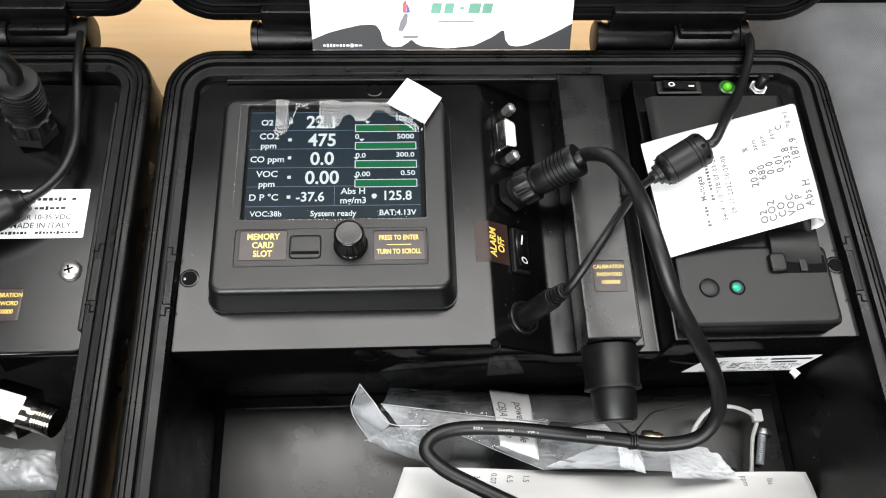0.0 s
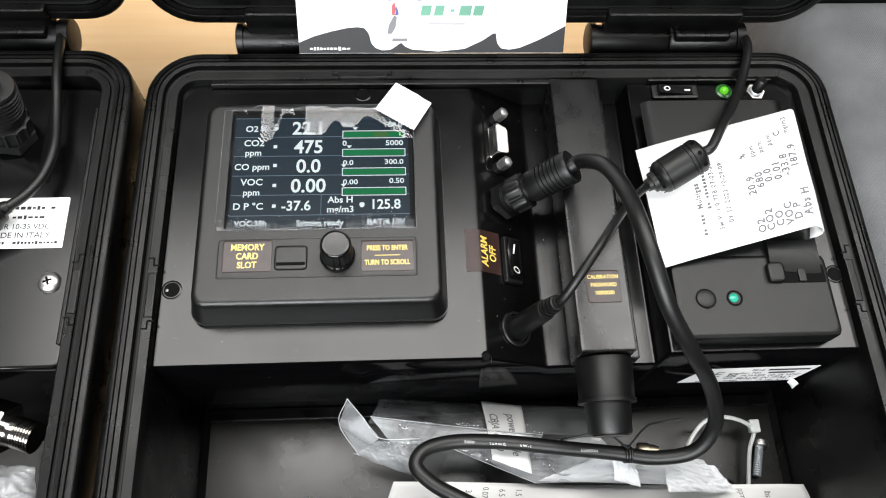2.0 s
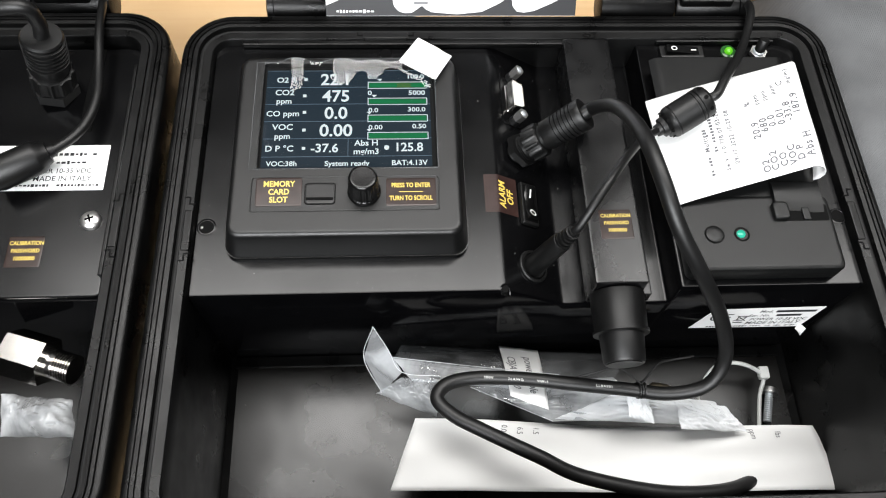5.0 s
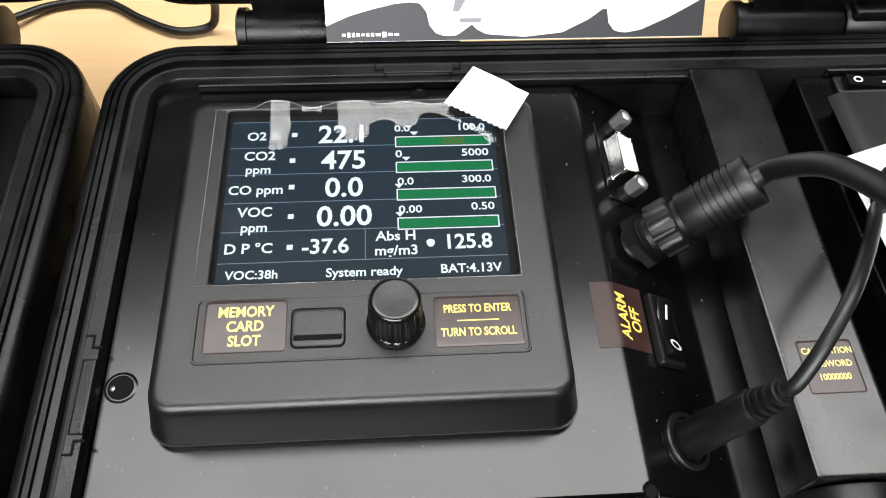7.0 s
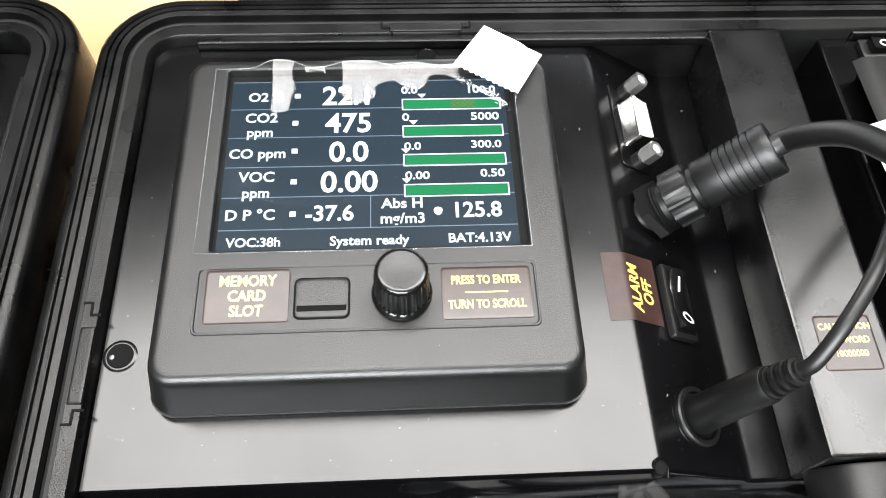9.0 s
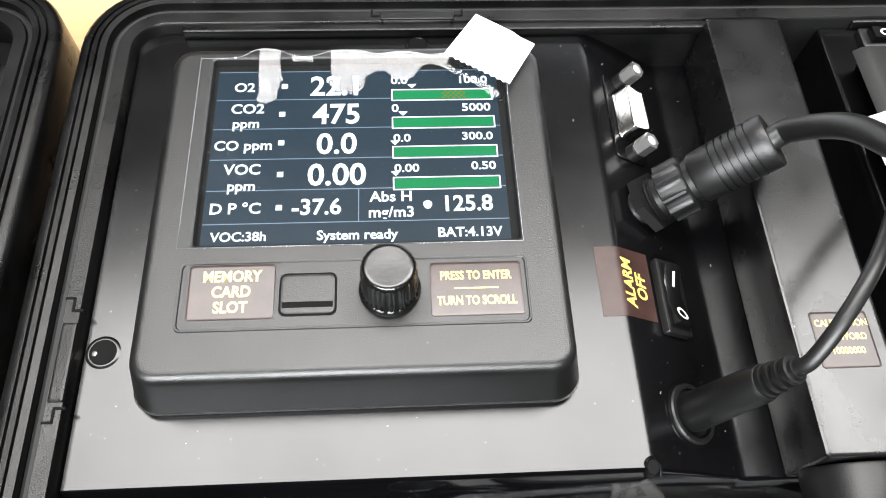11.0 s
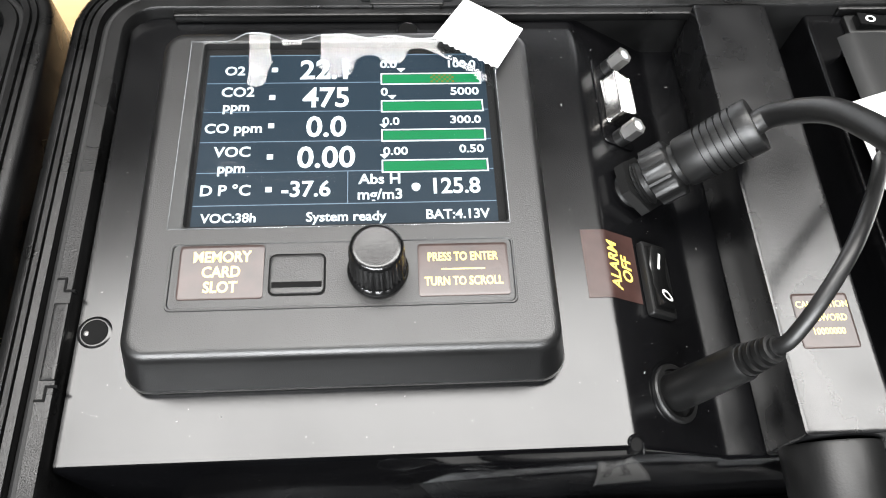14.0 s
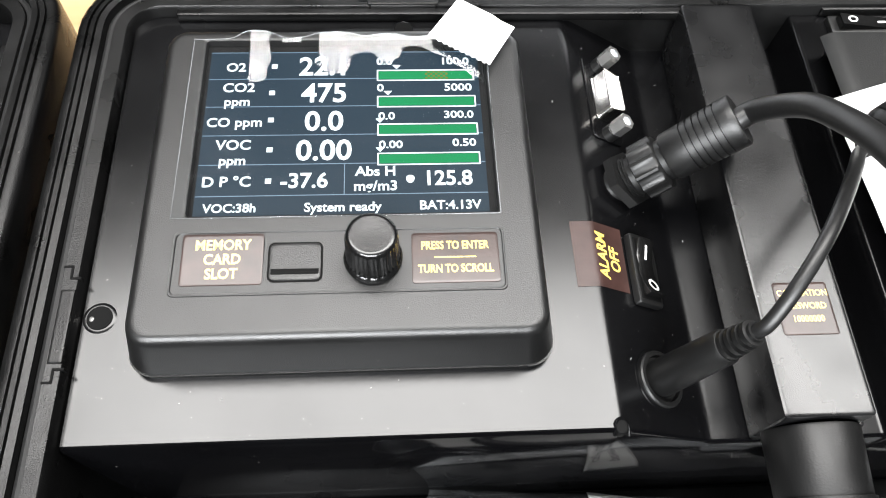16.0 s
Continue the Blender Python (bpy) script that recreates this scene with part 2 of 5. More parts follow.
def weave(m):
    """Fine slanting ribs in a woven cloth."""
    nt = m.node_tree
    b = nt.nodes["Principled BSDF"]
    tc = nt.nodes.new("ShaderNodeTexCoord")
    w = nt.nodes.new("ShaderNodeTexWave")
    w.wave_type, w.bands_direction = "BANDS", "DIAGONAL"
    w.inputs["Scale"].default_value, w.inputs["Distortion"].default_value = 520, 0.6
    nt.links.new(tc.outputs["Object"], w.inputs["Vector"])
    bp = nt.nodes.new("ShaderNodeBump")
    bp.inputs["Strength"].default_value, bp.inputs["Distance"].default_value = 0.5, 0.0003
    nt.links.new(w.outputs["Fac"], bp.inputs["Height"])
    nt.links.new(bp.outputs["Normal"], b.inputs["Normal"])


weave(FABRIC)

# ---- building helpers: lengths in millimetres of the place ----
ORIGIN = {}


def thing(name, base, label, category, group="", kind=""):
    ob = new(name)
    ob.empty_display_size = 0.02
    ob.location = Vector(base) * 0.001
    ORIGIN[ob] = Vector(base)
    return tagged(ob, label, category, group, kind)


def part(name, bm, mat, parent=None, label="", smooth=40.0):
    """Links a bmesh, in millimetres of the place, as one mesh object under a thing or a part."""
    o = ORIGIN[parent] if parent else Vector((0, 0, 0))
    bmesh.ops.transform(bm, matrix=Matrix.Scale(0.001, 4) @ Matrix.Translation(-o), verts=bm.verts)
    bmesh.ops.recalc_face_normals(bm, faces=bm.faces)
    me = bpy.data.meshes.new(name)
    bm.to_mesh(me)
    bm.free()
    me.materials.append(mat)
    if smooth:
        me.shade_smooth()
        me.set_sharp_from_angle(angle=radians(smooth))
    ob = new(name, me)
    if parent:
        ob.parent = parent
    ORIGIN[ob] = o
    if label:
        tagged(ob, label)
    return ob


def solo(name, bm, mat, label, category, group="", kind="", smooth=40.0):
    return tagged(part(name, bm, mat, None, "", smooth), label, category, group, kind)


def loft(bm, loops, closed=True, cap0=False, cap1=False):
    rings = [[bm.verts.new(p) for p in loop] for loop in loops]
    n = len(rings[0])
    for a, b in zip(rings, rings[1:]):
        for i in range(n if closed else n - 1):
            j = (i + 1) % n
            bm.faces.new((a[i], a[j], b[j], b[i]))
    if cap0:
        bm.faces.new(rings[0][::-1])
    if cap1:
        bm.faces.new(rings[-1])
    return rings


def rrect(x0, x1, y0, y1, r, seg=6):
    r = max(0.01, min(r, (x1 - x0) / 2 - 0.01, (y1 - y0) / 2 - 0.01))
    pts = []
    for cx, cy, a0 in ((x1 - r, y1 - r, 0), (x0 + r, y1 - r, 90), (x0 + r, y0 + r, 180), (x1 - r, y0 + r, 270)):
        for i in range(seg + 1):
            a = radians(a0 + 90 * i / seg)
            pts.append((cx + r * math.cos(a), cy + r * math.sin(a)))
    return pts


def slab(bm, x0, x1, y0, y1, z0, z1, r=1.0, edge=0.6, m=None, seg=4):
    """A rounded plate with eased top and bottom edges."""
    e = min(edge, (z1 - z0) / 2.01)
    loops = []
    g = e + min(0.6, 0.12 * min(x1 - x0, y1 - y0))
    for inset, z in ((g, z0), (e, z0), (e * 0.3, z0 + e * 0.3), (0, z0 + e), (0, z1 - e), (e * 0.3, z1 - e * 0.3), (e, z1), (g, z1)):
        loops.append([Vector((x, y, z)) for x, y in rrect(x0 + inset, x1 - inset, y0 + inset, y1 - inset, r, seg)])
    if m:
        loops = [[m @ p for p in loop] for loop in loops]
    loft(bm, loops, True, True, True)
    return bm


def frame_of(p, axis, up=(0, 0, 1)):
    """A matrix at p whose z runs along axis."""
    z = Vector(axis).normalized()
    u = Vector(up)
    if abs(z.dot(u)) > 0.95:
        u = Vector((0, 1, 0))
    x = u.cross(z).normalized()
    y = z.cross(x)
    m = Matrix((x, y, z)).transposed().to_4x4()
    m.translation = Vector(p)
    return m


def turned(bm, p, axis, profile, seg=28, cap0=True, cap1=True, wave=None, m=None):
    """A turned body round an axis from p: profile rows of (distance along, radius)."""
    f = m or frame_of(p, axis)
    loops = []
    for d, r in profile:
        loop = []
        for i in range(seg):
            a = 2 * math.pi * i / seg
            rr = r * (1 + (wave(a, d) if wave else 0))
            loop.append(f @ Vector((rr * math.cos(a), rr * math.sin(a), d)))
        loops.append(loop)
    loft(bm, loops, True, cap0, cap1)
    return bm


def smooth_path(pts, per=8):
    pts = [Vector(p) for p in pts]
    pts = [pts[0] * 2 - pts[1]] + pts + [pts[-1] * 2 - pts[-2]]
    out = []
    for i in range(1, len(pts) - 2):
        a, b, c, d = pts[i - 1:i + 3]
        for k in range(per):
            t = k / per
            out.append(0.5 * ((2 * b) + (c - a) * t + (2 * a - 5 * b + 4 * c - d) * t * t + (3 * b - a - 3 * c + d) * t ** 3))
    out.append(pts[-2])
    return out


def tube(bm, pts, radius, seg=12, per=8):
    path = smooth_path(pts, per)
    loops = []
    ref = Vector((0.2, 0.3, 1))
    for i, p in enumerate(path):
        t = (path[min(i + 1, len(path) - 1)] - path[max(i - 1, 0)]).normalized()
        ref = (ref - t * ref.dot(t)).normalized()
        s = t.cross(ref)
        loops.append([p + radius * (math.cos(2 * math.pi * k / seg) * ref + math.sin(2 * math.pi * k / seg) * s) for k in range(seg)])
    loft(bm, loops, True, True, True)
    return bm


def prism(bm, outline, z0, z1, m=None):
    lo = [Vector((x, y, z0)) for x, y in outline]
    hi = [Vector((x, y, z1)) for x, y in outline]
    if m:
        lo, hi = [m @ p for p in lo], [m @ p for p in hi]
    loft(bm, [lo, hi], True, True, True)
    return bm


def sheet(bm, fn, nu, nv, thick=0.0):
    """A curved sheet from fn(u, v) over the unit square, thickened along its normals."""
    g = [[Vector(fn(i / nu, j / nv)) for j in range(nv + 1)] for i in range(nu + 1)]
    top = [[bm.verts.new(p) for p in row] for row in g]
    for i in range(nu):
        for j in range(nv):
            bm.faces.new((top[i][j], top[i + 1][j], top[i + 1][j + 1], top[i][j + 1]))
    if thick:
        low = []
        for i in range(nu + 1):
            row = []
            for j in range(nv + 1):
                du = g[min(i + 1, nu)][j] - g[max(i - 1, 0)][j]
                dv = g[i][min(j + 1, nv)] - g[i][max(j - 1, 0)]
                row.append(bm.verts.new(g[i][j] - du.cross(dv).normalized() * thick))
            low.append(row)
        for i in range(nu):
            for j in range(nv):
                bm.faces.new((low[i][j + 1], low[i + 1][j + 1], low[i + 1][j], low[i][j]))
        edge = [(i, 0) for i in range(nu)] + [(nu, j) for j in range(nv)] + [(i, nv) for i in range(nu, 0, -1)] + [(0, j) for j in range(nv, 0, -1)]
        for (a, b), (c, d) in zip(edge, edge[1:] + edge[:1]):
            bm.faces.new((top[a][b], low[a][b], low[c][d], top[c][d]))
    return bm


def lettering(text, size, place, bm=None, bold=0.0, squeeze=1.0, align="CENTER", spacing=1.0):
    """Flat letters in the built-in font, size in millimetres of letter height; place(x, y) gives the point."""
    cu = bpy.data.curves.new("letters", "FONT")
    cu.body, cu.size, cu.align_x, cu.align_y, cu.offset = text, size * 1.37, align, "CENTER", bold * size
    cu.space_character, cu.resolution_u = spacing, 3
    ob = bpy.data.objects.new("letters", cu)
    scene.collection.objects.link(ob)
    me = bpy.data.meshes.new_from_object(ob.evaluated_get(bpy.context.evaluated_depsgraph_get()))
    bpy.data.objects.remove(ob)
    bpy.data.curves.remove(cu)
    bm = bm or bmesh.new()
    vs = [bm.verts.new(place(v.co.x * squeeze, v.co.y)) for v in me.vertices]
    for p in me.polygons:
        try:
            bm.faces.new([vs[i] for i in p.vertices])
        except ValueError:
            pass
    bpy.data.meshes.remove(me)
    return bm


def flat(cx, cy, z, turn=0.0):
    c, s = math.cos(radians(turn)), math.sin(radians(turn))
    return lambda x, y: (cx + x * c - y * s, cy + x * s + y * c, z)


def on(m, cx=0.0, cy=0.0, turn=0.0, lift=0.05):
    c, s = math.cos(radians(turn)), math.sin(radians(turn))
    return lambda x, y: m @ Vector((cx + x * c - y * s, cy + x * s + y * c, lift))


def bar_of(bm, cx, cy, w, h, place):
    vs = [bm.verts.new(place(cx + a * w / 2, cy + b * h / 2)) for a, b in ((-1, -1), (1, -1), (1, 1), (-1, 1))]
    bm.faces.new(vs)
    return bm


def small_print(bm, cx, cy, w, h, place, seed=1):
    """A line of print too small to read: a row of short bars."""
    rnd = random.Random(seed)
    x = cx - w / 2
    while x < cx + w / 2:
        k = h * rnd.uniform(0.45, 0.85)
        if rnd.random() > 0.14:
            bar_of(bm, x + k / 2, cy, k, h * rnd.uniform(0.35, 0.9), place)
        x += k + h * 0.28
    return bm


def hexagon(r):
    return [(r * math.cos(radians(60 * i)), r * math.sin(radians(60 * i))) for i in range(6)]


CARD_LEAN = 38.0
# ---- the room ----
def plain_box(bm, x0, x1, y0, y1, z0, z1):
    return prism(bm, [(x0, y0), (x1, y0), (x1, y1), (x0, y1)], z0, z1)


# Unseen shell: walls and ceiling kept dark so the black panels reflect little.
RX0, RX1, RY0, RY1, RZ0, RZ1 = -2100, 2300, -1900, 2600, -745, 1855
solo("floor", plain_box(bmesh.new(), RX0, RX1, RY0, RY1, RZ0 - 60, RZ0), FLOOR, "grey vinyl office floor under the table", "floor", kind="structure")
solo("ceiling", plain_box(bmesh.new(), RX0, RX1, RY0, RY1, RZ1, RZ1 + 60), CEIL, "unseen ceiling with a long lamp, dark to keep reflections low", "ceiling", kind="structure")
solo("wall_north", plain_box(bmesh.new(), RX0, RX1, RY1, RY1 + 80, RZ0, RZ1), WALL, "unseen wall, near-black to keep reflections dark", "wall", kind="structure")
solo("wall_south", plain_box(bmesh.new(), RX0, RX1, RY0 - 80, RY0, RZ0, RZ1), WALL, "unseen wall, near-black to keep reflections dark", "wall", kind="structure")
solo("wall_east", plain_box(bmesh.new(), RX1, RX1 + 80, RY0, RY1, RZ0, RZ1), WALL, "unseen wall, near-black to keep reflections dark", "wall", kind="structure")
solo("wall_west", plain_box(bmesh.new(), RX0 - 80, RX0, RY0, RY1, RZ0, RZ1), WALL, "unseen west wall, near-black to keep reflections dark", "wall", kind="structure")

table = thing("table", (-100, 250, -745), "light beech laminate table under the black cases", "table")
part("tabletop", slab(bmesh.new(), -900, 700, -150, 650, -26, 0, 12, 3), WOOD, table, "light beech laminate top")
for lx in (-860, 660):
    for ly in (-110, 610):
        part("leg", slab(bmesh.new(), lx - 20, lx + 20, ly - 20, ly + 20, -745, -26, 4, 2), STEEL, table)

# ---- the two carrying cases ----
CX0, CX1, CY0, CY1 = -113.0, 173.5, 44.0, 262.0
CASE_BASE = (30, 150, 0)
HINGE = (289.0, 103.0)


def ring(x0, x1, y0, y1, off, r, z, m=None, seg=10):
    pts = [Vector((x, y, z)) for x, y in rrect(x0 - off, x1 + off, y0 - off, y1 + off, max(r + off, 1.5), seg)]
    return [m @ p for p in pts] if m else pts


def carrying_case(label):
    case = thing("carrying_case", CASE_BASE, label, "case", "black carrying cases")
    bm = bmesh.new()
    prof = [(5.5, 0), (8, 2), (8, 66), (12.5, 70), (14.5, 73), (14.5, 97.2), (13.8, 98.9), (12.6, 99.6), (11.3, 99.6), (11.1, 98.6), (10.6, 98.6),
            (10.4, 99.7), (9.2, 99.7), (9.0, 98.7), (8.6, 98.7), (8.4, 99.8), (6.6, 99.6), (6.2, 97.0), (4.4, 96.8), (4.1, 98.2), (0.6, 98.0), (0, 97.2),
            (-0.3, 88), (-3.0, 18), (-7, 14)]
    loft(bm, [ring(CX0, CX1, CY0, CY1, o, 9, z) for o, z in prof], True, True, True)
    part("base_shell", bm, CASE, case, "black ribbed plastic base shell")
    bm = bmesh.new()
    loft(bm, [ring(CX0, CX1, CY0, CY1, o, 9, z) for o, z in ((-3.6, 14.3), (-4.2, 15.1), (-9, 15.4))], True, True, True)
    part("floor_liner", bm, CASE_IN, case, "scuffed dark brown-black floor of the case")
    bm = bmesh.new()
    loft(bm, [ring(CX0, CX1, CY0, CY1, o, 9, z) for o, z in ((4.35, 96.7), (4.5, 97.4), (5.3, 97.7), (6.1, 97.4), (6.25, 96.7))])
    part("gasket", bm, GASKET, case, "dull black rubber seal in the rim")
    # the open lid, leaning back behind the hinge
    lm = Matrix.Translation((0, *HINGE)) @ Matrix.Rotation(radians(90 - 12), 4, "X")
    bm = bmesh.new()
    prof = [(14.5, -26), (14.5, -2), (13.6, -0.6), (12, 0), (9.5, 0), (9, -1), (8.2, -1), (7.8, 0), (6.6, 0), (6.2, -2.2), (4.2, -2.2), (3.8, -0.6), (0.6, -0.8), (0, -2),
            (-1, -4), (-2, -14), (-9, -17), (-10, -20), (-14, -38)]
    y1 = CY1 - CY0 + 14.5
    loft(bm, [ring(CX0, CX1, 14.5, y1, o, 9, z, lm) for o, z in prof] , True, False, True)
    loft(bm, [ring(CX0, CX1, 14.5, y1, o, 9, z, lm) for o, z in ((14.5, -26), (9, -30), (6, -46), (0, -50))], True, False, True)
    lid = part("lid", bm, CASE, case, "open black plastic lid leaning back")
    bm = bmesh.new()
    loft(bm, [ring(CX0, CX1, 14.5, y1, o, 9, z, lm) for o, z in ((4.3, -2.1), (4.6, -1.0), (5.8, -1.0), (6.1, -2.1))])
    part("lid_seal", bm, GASKET, lid)
    # two hinges with round barrels
    for hx0, hx1 in ((-90, -16), (78, 155)):
        hinge = part("hinge", slab(bmesh.new(), hx0 + 2, hx1 - 2, 274, 284, 78, 90, 1.5, 1), CASE, case)
        bm = bmesh.new()
        mid = (hx0 + hx1) / 2
        turned(bm, (hx0, 288.5, 92.5), (1, 0, 0), [(0, 7.4), (0.6, 8.3), (3.4, 8.3), (3.6, 7.4), (mid - hx0 - 1, 7.4), (mid - hx0, 7.0)], 24)
        part("barrel", bm, CASE, hinge)
        bm = bmesh.new()
        turned(bm, (mid + 0.8, 288.5, 92.5), (1, 0, 0), [(0, 7.2), (0.8, 7.8), (hx1 - mid - 6, 7.8), (hx1 - mid - 5.6, 8.6), (hx1 - mid - 1.2, 8.6), (hx1 - mid - 0.8, 8.0)], 24)
        slab(bm, mid + 2, hx1 - 9, 283, 297, 96, 102, 1.5, 1.2)
        part("barrel", bm, CASE, hinge)
        part("lid_bracket", slab(bmesh.new(), hx0 + 6, hx1 - 6, 287, 297, 99, 112, 1.5, 1), CASE, hinge)
    # stepped joints where the panel frame clips into the rim
    for x0, s, ys in ((-113.0, -1, (171.2, 147.6)), (173.5, 1, (171.2, 147.6))):
        for k, y in enumerate(ys):
            d = 3.2 if k == 0 else -3.2
            bm = bmesh.new()
            for ax, bx, ay, by in ((x0 - 0.3 * s, x0 + 2.4 * s, y - 0.3, y + 0.3), (x0 + 1.9 * s, x0 + 2.5 * s, min(y, y + d), max(y, y + d)), (x0 + 2.0 * s, x0 + 4.4 * s, y + d - 0.3, y + d + 0.3)):
                slab(bm, min(ax, bx), max(ax, bx), ay, by, 96.5, 98.32, 0.1, 0.05)
            part("frame_joint", bm, HOLE, case)
        part("clip", slab(bmesh.new(), min(x0 + 0.5 * s, x0 + 3.9 * s), max(x0 + 0.5 * s, x0 + 3.9 * s), 149.0, 168.0, 97, 98.6, 0.3, 0.3), CASE, case)
    for k, x in enumerate((-44.5, -17.5)):
        d = 3.2 if k == 0 else -3.2
        bm = bmesh.new()
        for ax, bx, ay, by in ((x - 0.3, x + 0.3, 264.3, 266.6), (min(x, x + d), max(x, x + d), 264.0, 264.6), (x + d - 0.3, x + d + 0.3, 261.9, 264.3)):
            slab(bm, ax, bx, ay, by, 96.5, 98.32, 0.1, 0.05)
        part("frame_joint", bm, HOLE, case)
    part("clip", slab(bmesh.new(), -42.0, -20.0, 262.6, 265.9, 97, 98.6, 0.3, 0.3), CASE, case)
    return case


case = carrying_case("open black plastic carrying case holding a gas analyser")
copy_thing(case, Matrix.Translation((0.030 - 0.3210, 0.150 + 0.0022, 0)))["label"] = "open black plastic carrying case beside the first one"

# ---- the instrument panel of the first case ----
PZ = 94.0
panel = thing("instrument_panel", (30, 129, 14), "glossy black folded panel filling the back of the case", "panel")


def folded(bm, line, y0, y1, t=2.0):
    """A folded sheet: a line in x and z drawn out along y."""
    hi = [Vector((x, y0, z)) for x, z in line]
    lo = [Vector((x, y0, z - t)) for x, z in line]
    loop = hi + lo[::-1]
    loft(bm, [loop, [p + Vector((0, y1 - y0, 0)) for p in loop]], True, True, True)


def eased(pts, r=1.2, seg=4):
    out = [pts[0]]
    for a, b, c in zip(pts, pts[1:], pts[2:]):
        a, b, c = Vector(a), Vector(b), Vector(c)
        p, q = b + (a - b).normalized() * r, b + (c - b).normalized() * r
        for i in range(seg + 1):
            t = i / seg
            out.append(tuple((1 - t) ** 2 * p + 2 * t * (1 - t) * b + t * t * q))
    return out + [pts[-1]]


LINE = eased([(-112.3, PZ), (18.5, PZ), (45.0, 78.0), (92.5, 78.0), (93.5, PZ), (173.0, PZ)], 1.4, 6)
bm = bmesh.new()
folded(bm, LINE, 130.5, 261.6)
part("top_plate", bm, PANEL, panel, "glossy black folded top plate with a sloping connector face")


def skirt_y(z):
    return 129.6 - (PZ - z) * 0.005


bm = bmesh.new()
top = [(x, z) for x, z in LINE]
hi0 = [Vector((x, 131.6, z)) for x, z in top]
hi1 = [Vector((x, 130.2, z - 0.15)) for x, z in top]
hi = [Vector((x, 129.5 - (PZ - z) * 0.005, z - 1.2)) for x, z in top]
lo = [Vector((x, skirt_y(14.5), 14.5)) for x, z in top]
loft(bm, [hi0, hi1, hi, lo], False)
part("front_skirt", bm, SKIRT, panel, "mirror-black front skirt")
# added black strip that darkens the skirt's foot; no such ledge is known
part("foot_dark_strip", slab(bmesh.new(), -109.5, 170.0, 123.4, 129.0, 14.6, 16.4, 0.4, 0.5), CASE, panel)
# raised strips of the frame along the back edge
part("frame_strip", slab(bmesh.new(), -100, 79, 259.6, 263.6, 94, 97.2, 0.6, 0.5), CASE, panel)
part("frame_strip", slab(bmesh.new(), 103, 163, 261.0, 263.6, 94, 97.2, 0.6, 0.5), CASE, panel)
# screw holes, uncut: a raised lip round a black disc that paints the shade inside
for hx, hy, hr in ((-108.2, 162.0, 3.1), (170.6, 162.8, 3.1), (-31.0, 256.4, 2.8)):
    hole = part("screw_hole", turned(bmesh.new(), (hx, hy, PZ - 0.2), (0, 0, 1), [(0.12, hr + 1.2), (0.3, hr + 0.8), (0.42, hr + 0.4), (0.4, hr + 0.1), (0.2, hr - 0.1)], 28, True, False), PANEL, panel)
    part("hole_shade", turned(bmesh.new(), (hx, hy, PZ - 0.15), (0, 0, 1), [(0, hr), (0.42, hr - 0.05)], 24), HOLE, hole)
    # tiny metal speck on the left disc, standing for a screw's glint
    if hx < 0 and hy < 200:
        part("screw", turned(bmesh.new(), (hx - hr * 0.6, hy - 0.3, PZ + 0.25), (-0.3, 0, 1), [(0, 0.7), (0.2, 0.6), (0.3, 0.2)], 12), CHROME, hole)

# the corner is not cut: a black block paints the notch's shade
bm = slab(bmesh.new(), 16.9, 19.8, 128.9, 132.4, 90.5, PZ + 0.25, 1.3, 0.3)
part("notch_shade", bm, HOLE, panel, "black block painting the shade of a notch at the folded corner")
part("notch_lip", tube(bmesh.new(), [(16.8, 129.0, 92.0), (16.8, 131.4, PZ + 0.3), (18.3, 132.6, PZ + 0.3), (20.2, 131.2, 93.0), (20.6, 129.0, 91.2)], 0.4, 8, 6), PANEL, panel)

# sloping face: its own frame, z out of the face, y along the case
SLOPE_N = Vector((16.0, 0, 26.5)).normalized()


def slope(x, y):
    """A frame on the sloping face at case x and y: local x down the slope, local y to the back."""
    z = PZ - (x - 18.5) * 16.0 / 26.5
    m = Matrix(((SLOPE_N.z, 0, SLOPE_N.x), (0, 1, 0), (-SLOPE_N.x, 0, SLOPE_N.z))).to_4x4()
    m.translation = Vector((x, y, z))
    return m


# nine-pin socket with two jack screws
sm = slope(29.3, 232.8)
sock = part("serial_socket", slab(bmesh.new(), -6.2, 6.2, -15.4, 15.4, 0, 0.5, 2, 0.2, sm), PANEL, panel, "nine-pin serial socket behind the panel")
bm = bmesh.new()
shape = [(-3.5, -8.0), (3.5, -6.9), (3.5, 6.9), (-3.5, 8.0)]
loft(bm, [[sm @ Vector((x * k, y * (1 - (1 - k) * 0.45), z)) for x, y in eased(shape + shape[:2], 1.6)[1:-1]] for k, z in ((1.08, 0.7), (1.0, 1.2), (1.0, 5.6), (0.97, 5.9), (0.9, 6.0), (0.86, 5.6))], True, False, True)
part("socket_shell", bm, NICKEL, sock)
bm = bmesh.new()
loft(bm, [[sm @ Vector((x * 0.84, y * 0.91, z)) for x, y in eased(shape + shape[:2], 1.6)[1:-1]] for z in (4.0, 5.8)], True, True, True)
part("socket_face", bm, FACE, sock, "pale face of the socket")
bm = bmesh.new()
for i in range(9):
    px, py = (-1.3, (i - 2) * 2.6) if i < 5 else (1.3, (i - 6.5) * 2.6)
    turned(bm, None, None, [(5.5, 0.42), (5.86, 0.42)], 8, m=sm @ Matrix.Translation((px, py, 0)))
part("pins", bm, ZINC, sock)
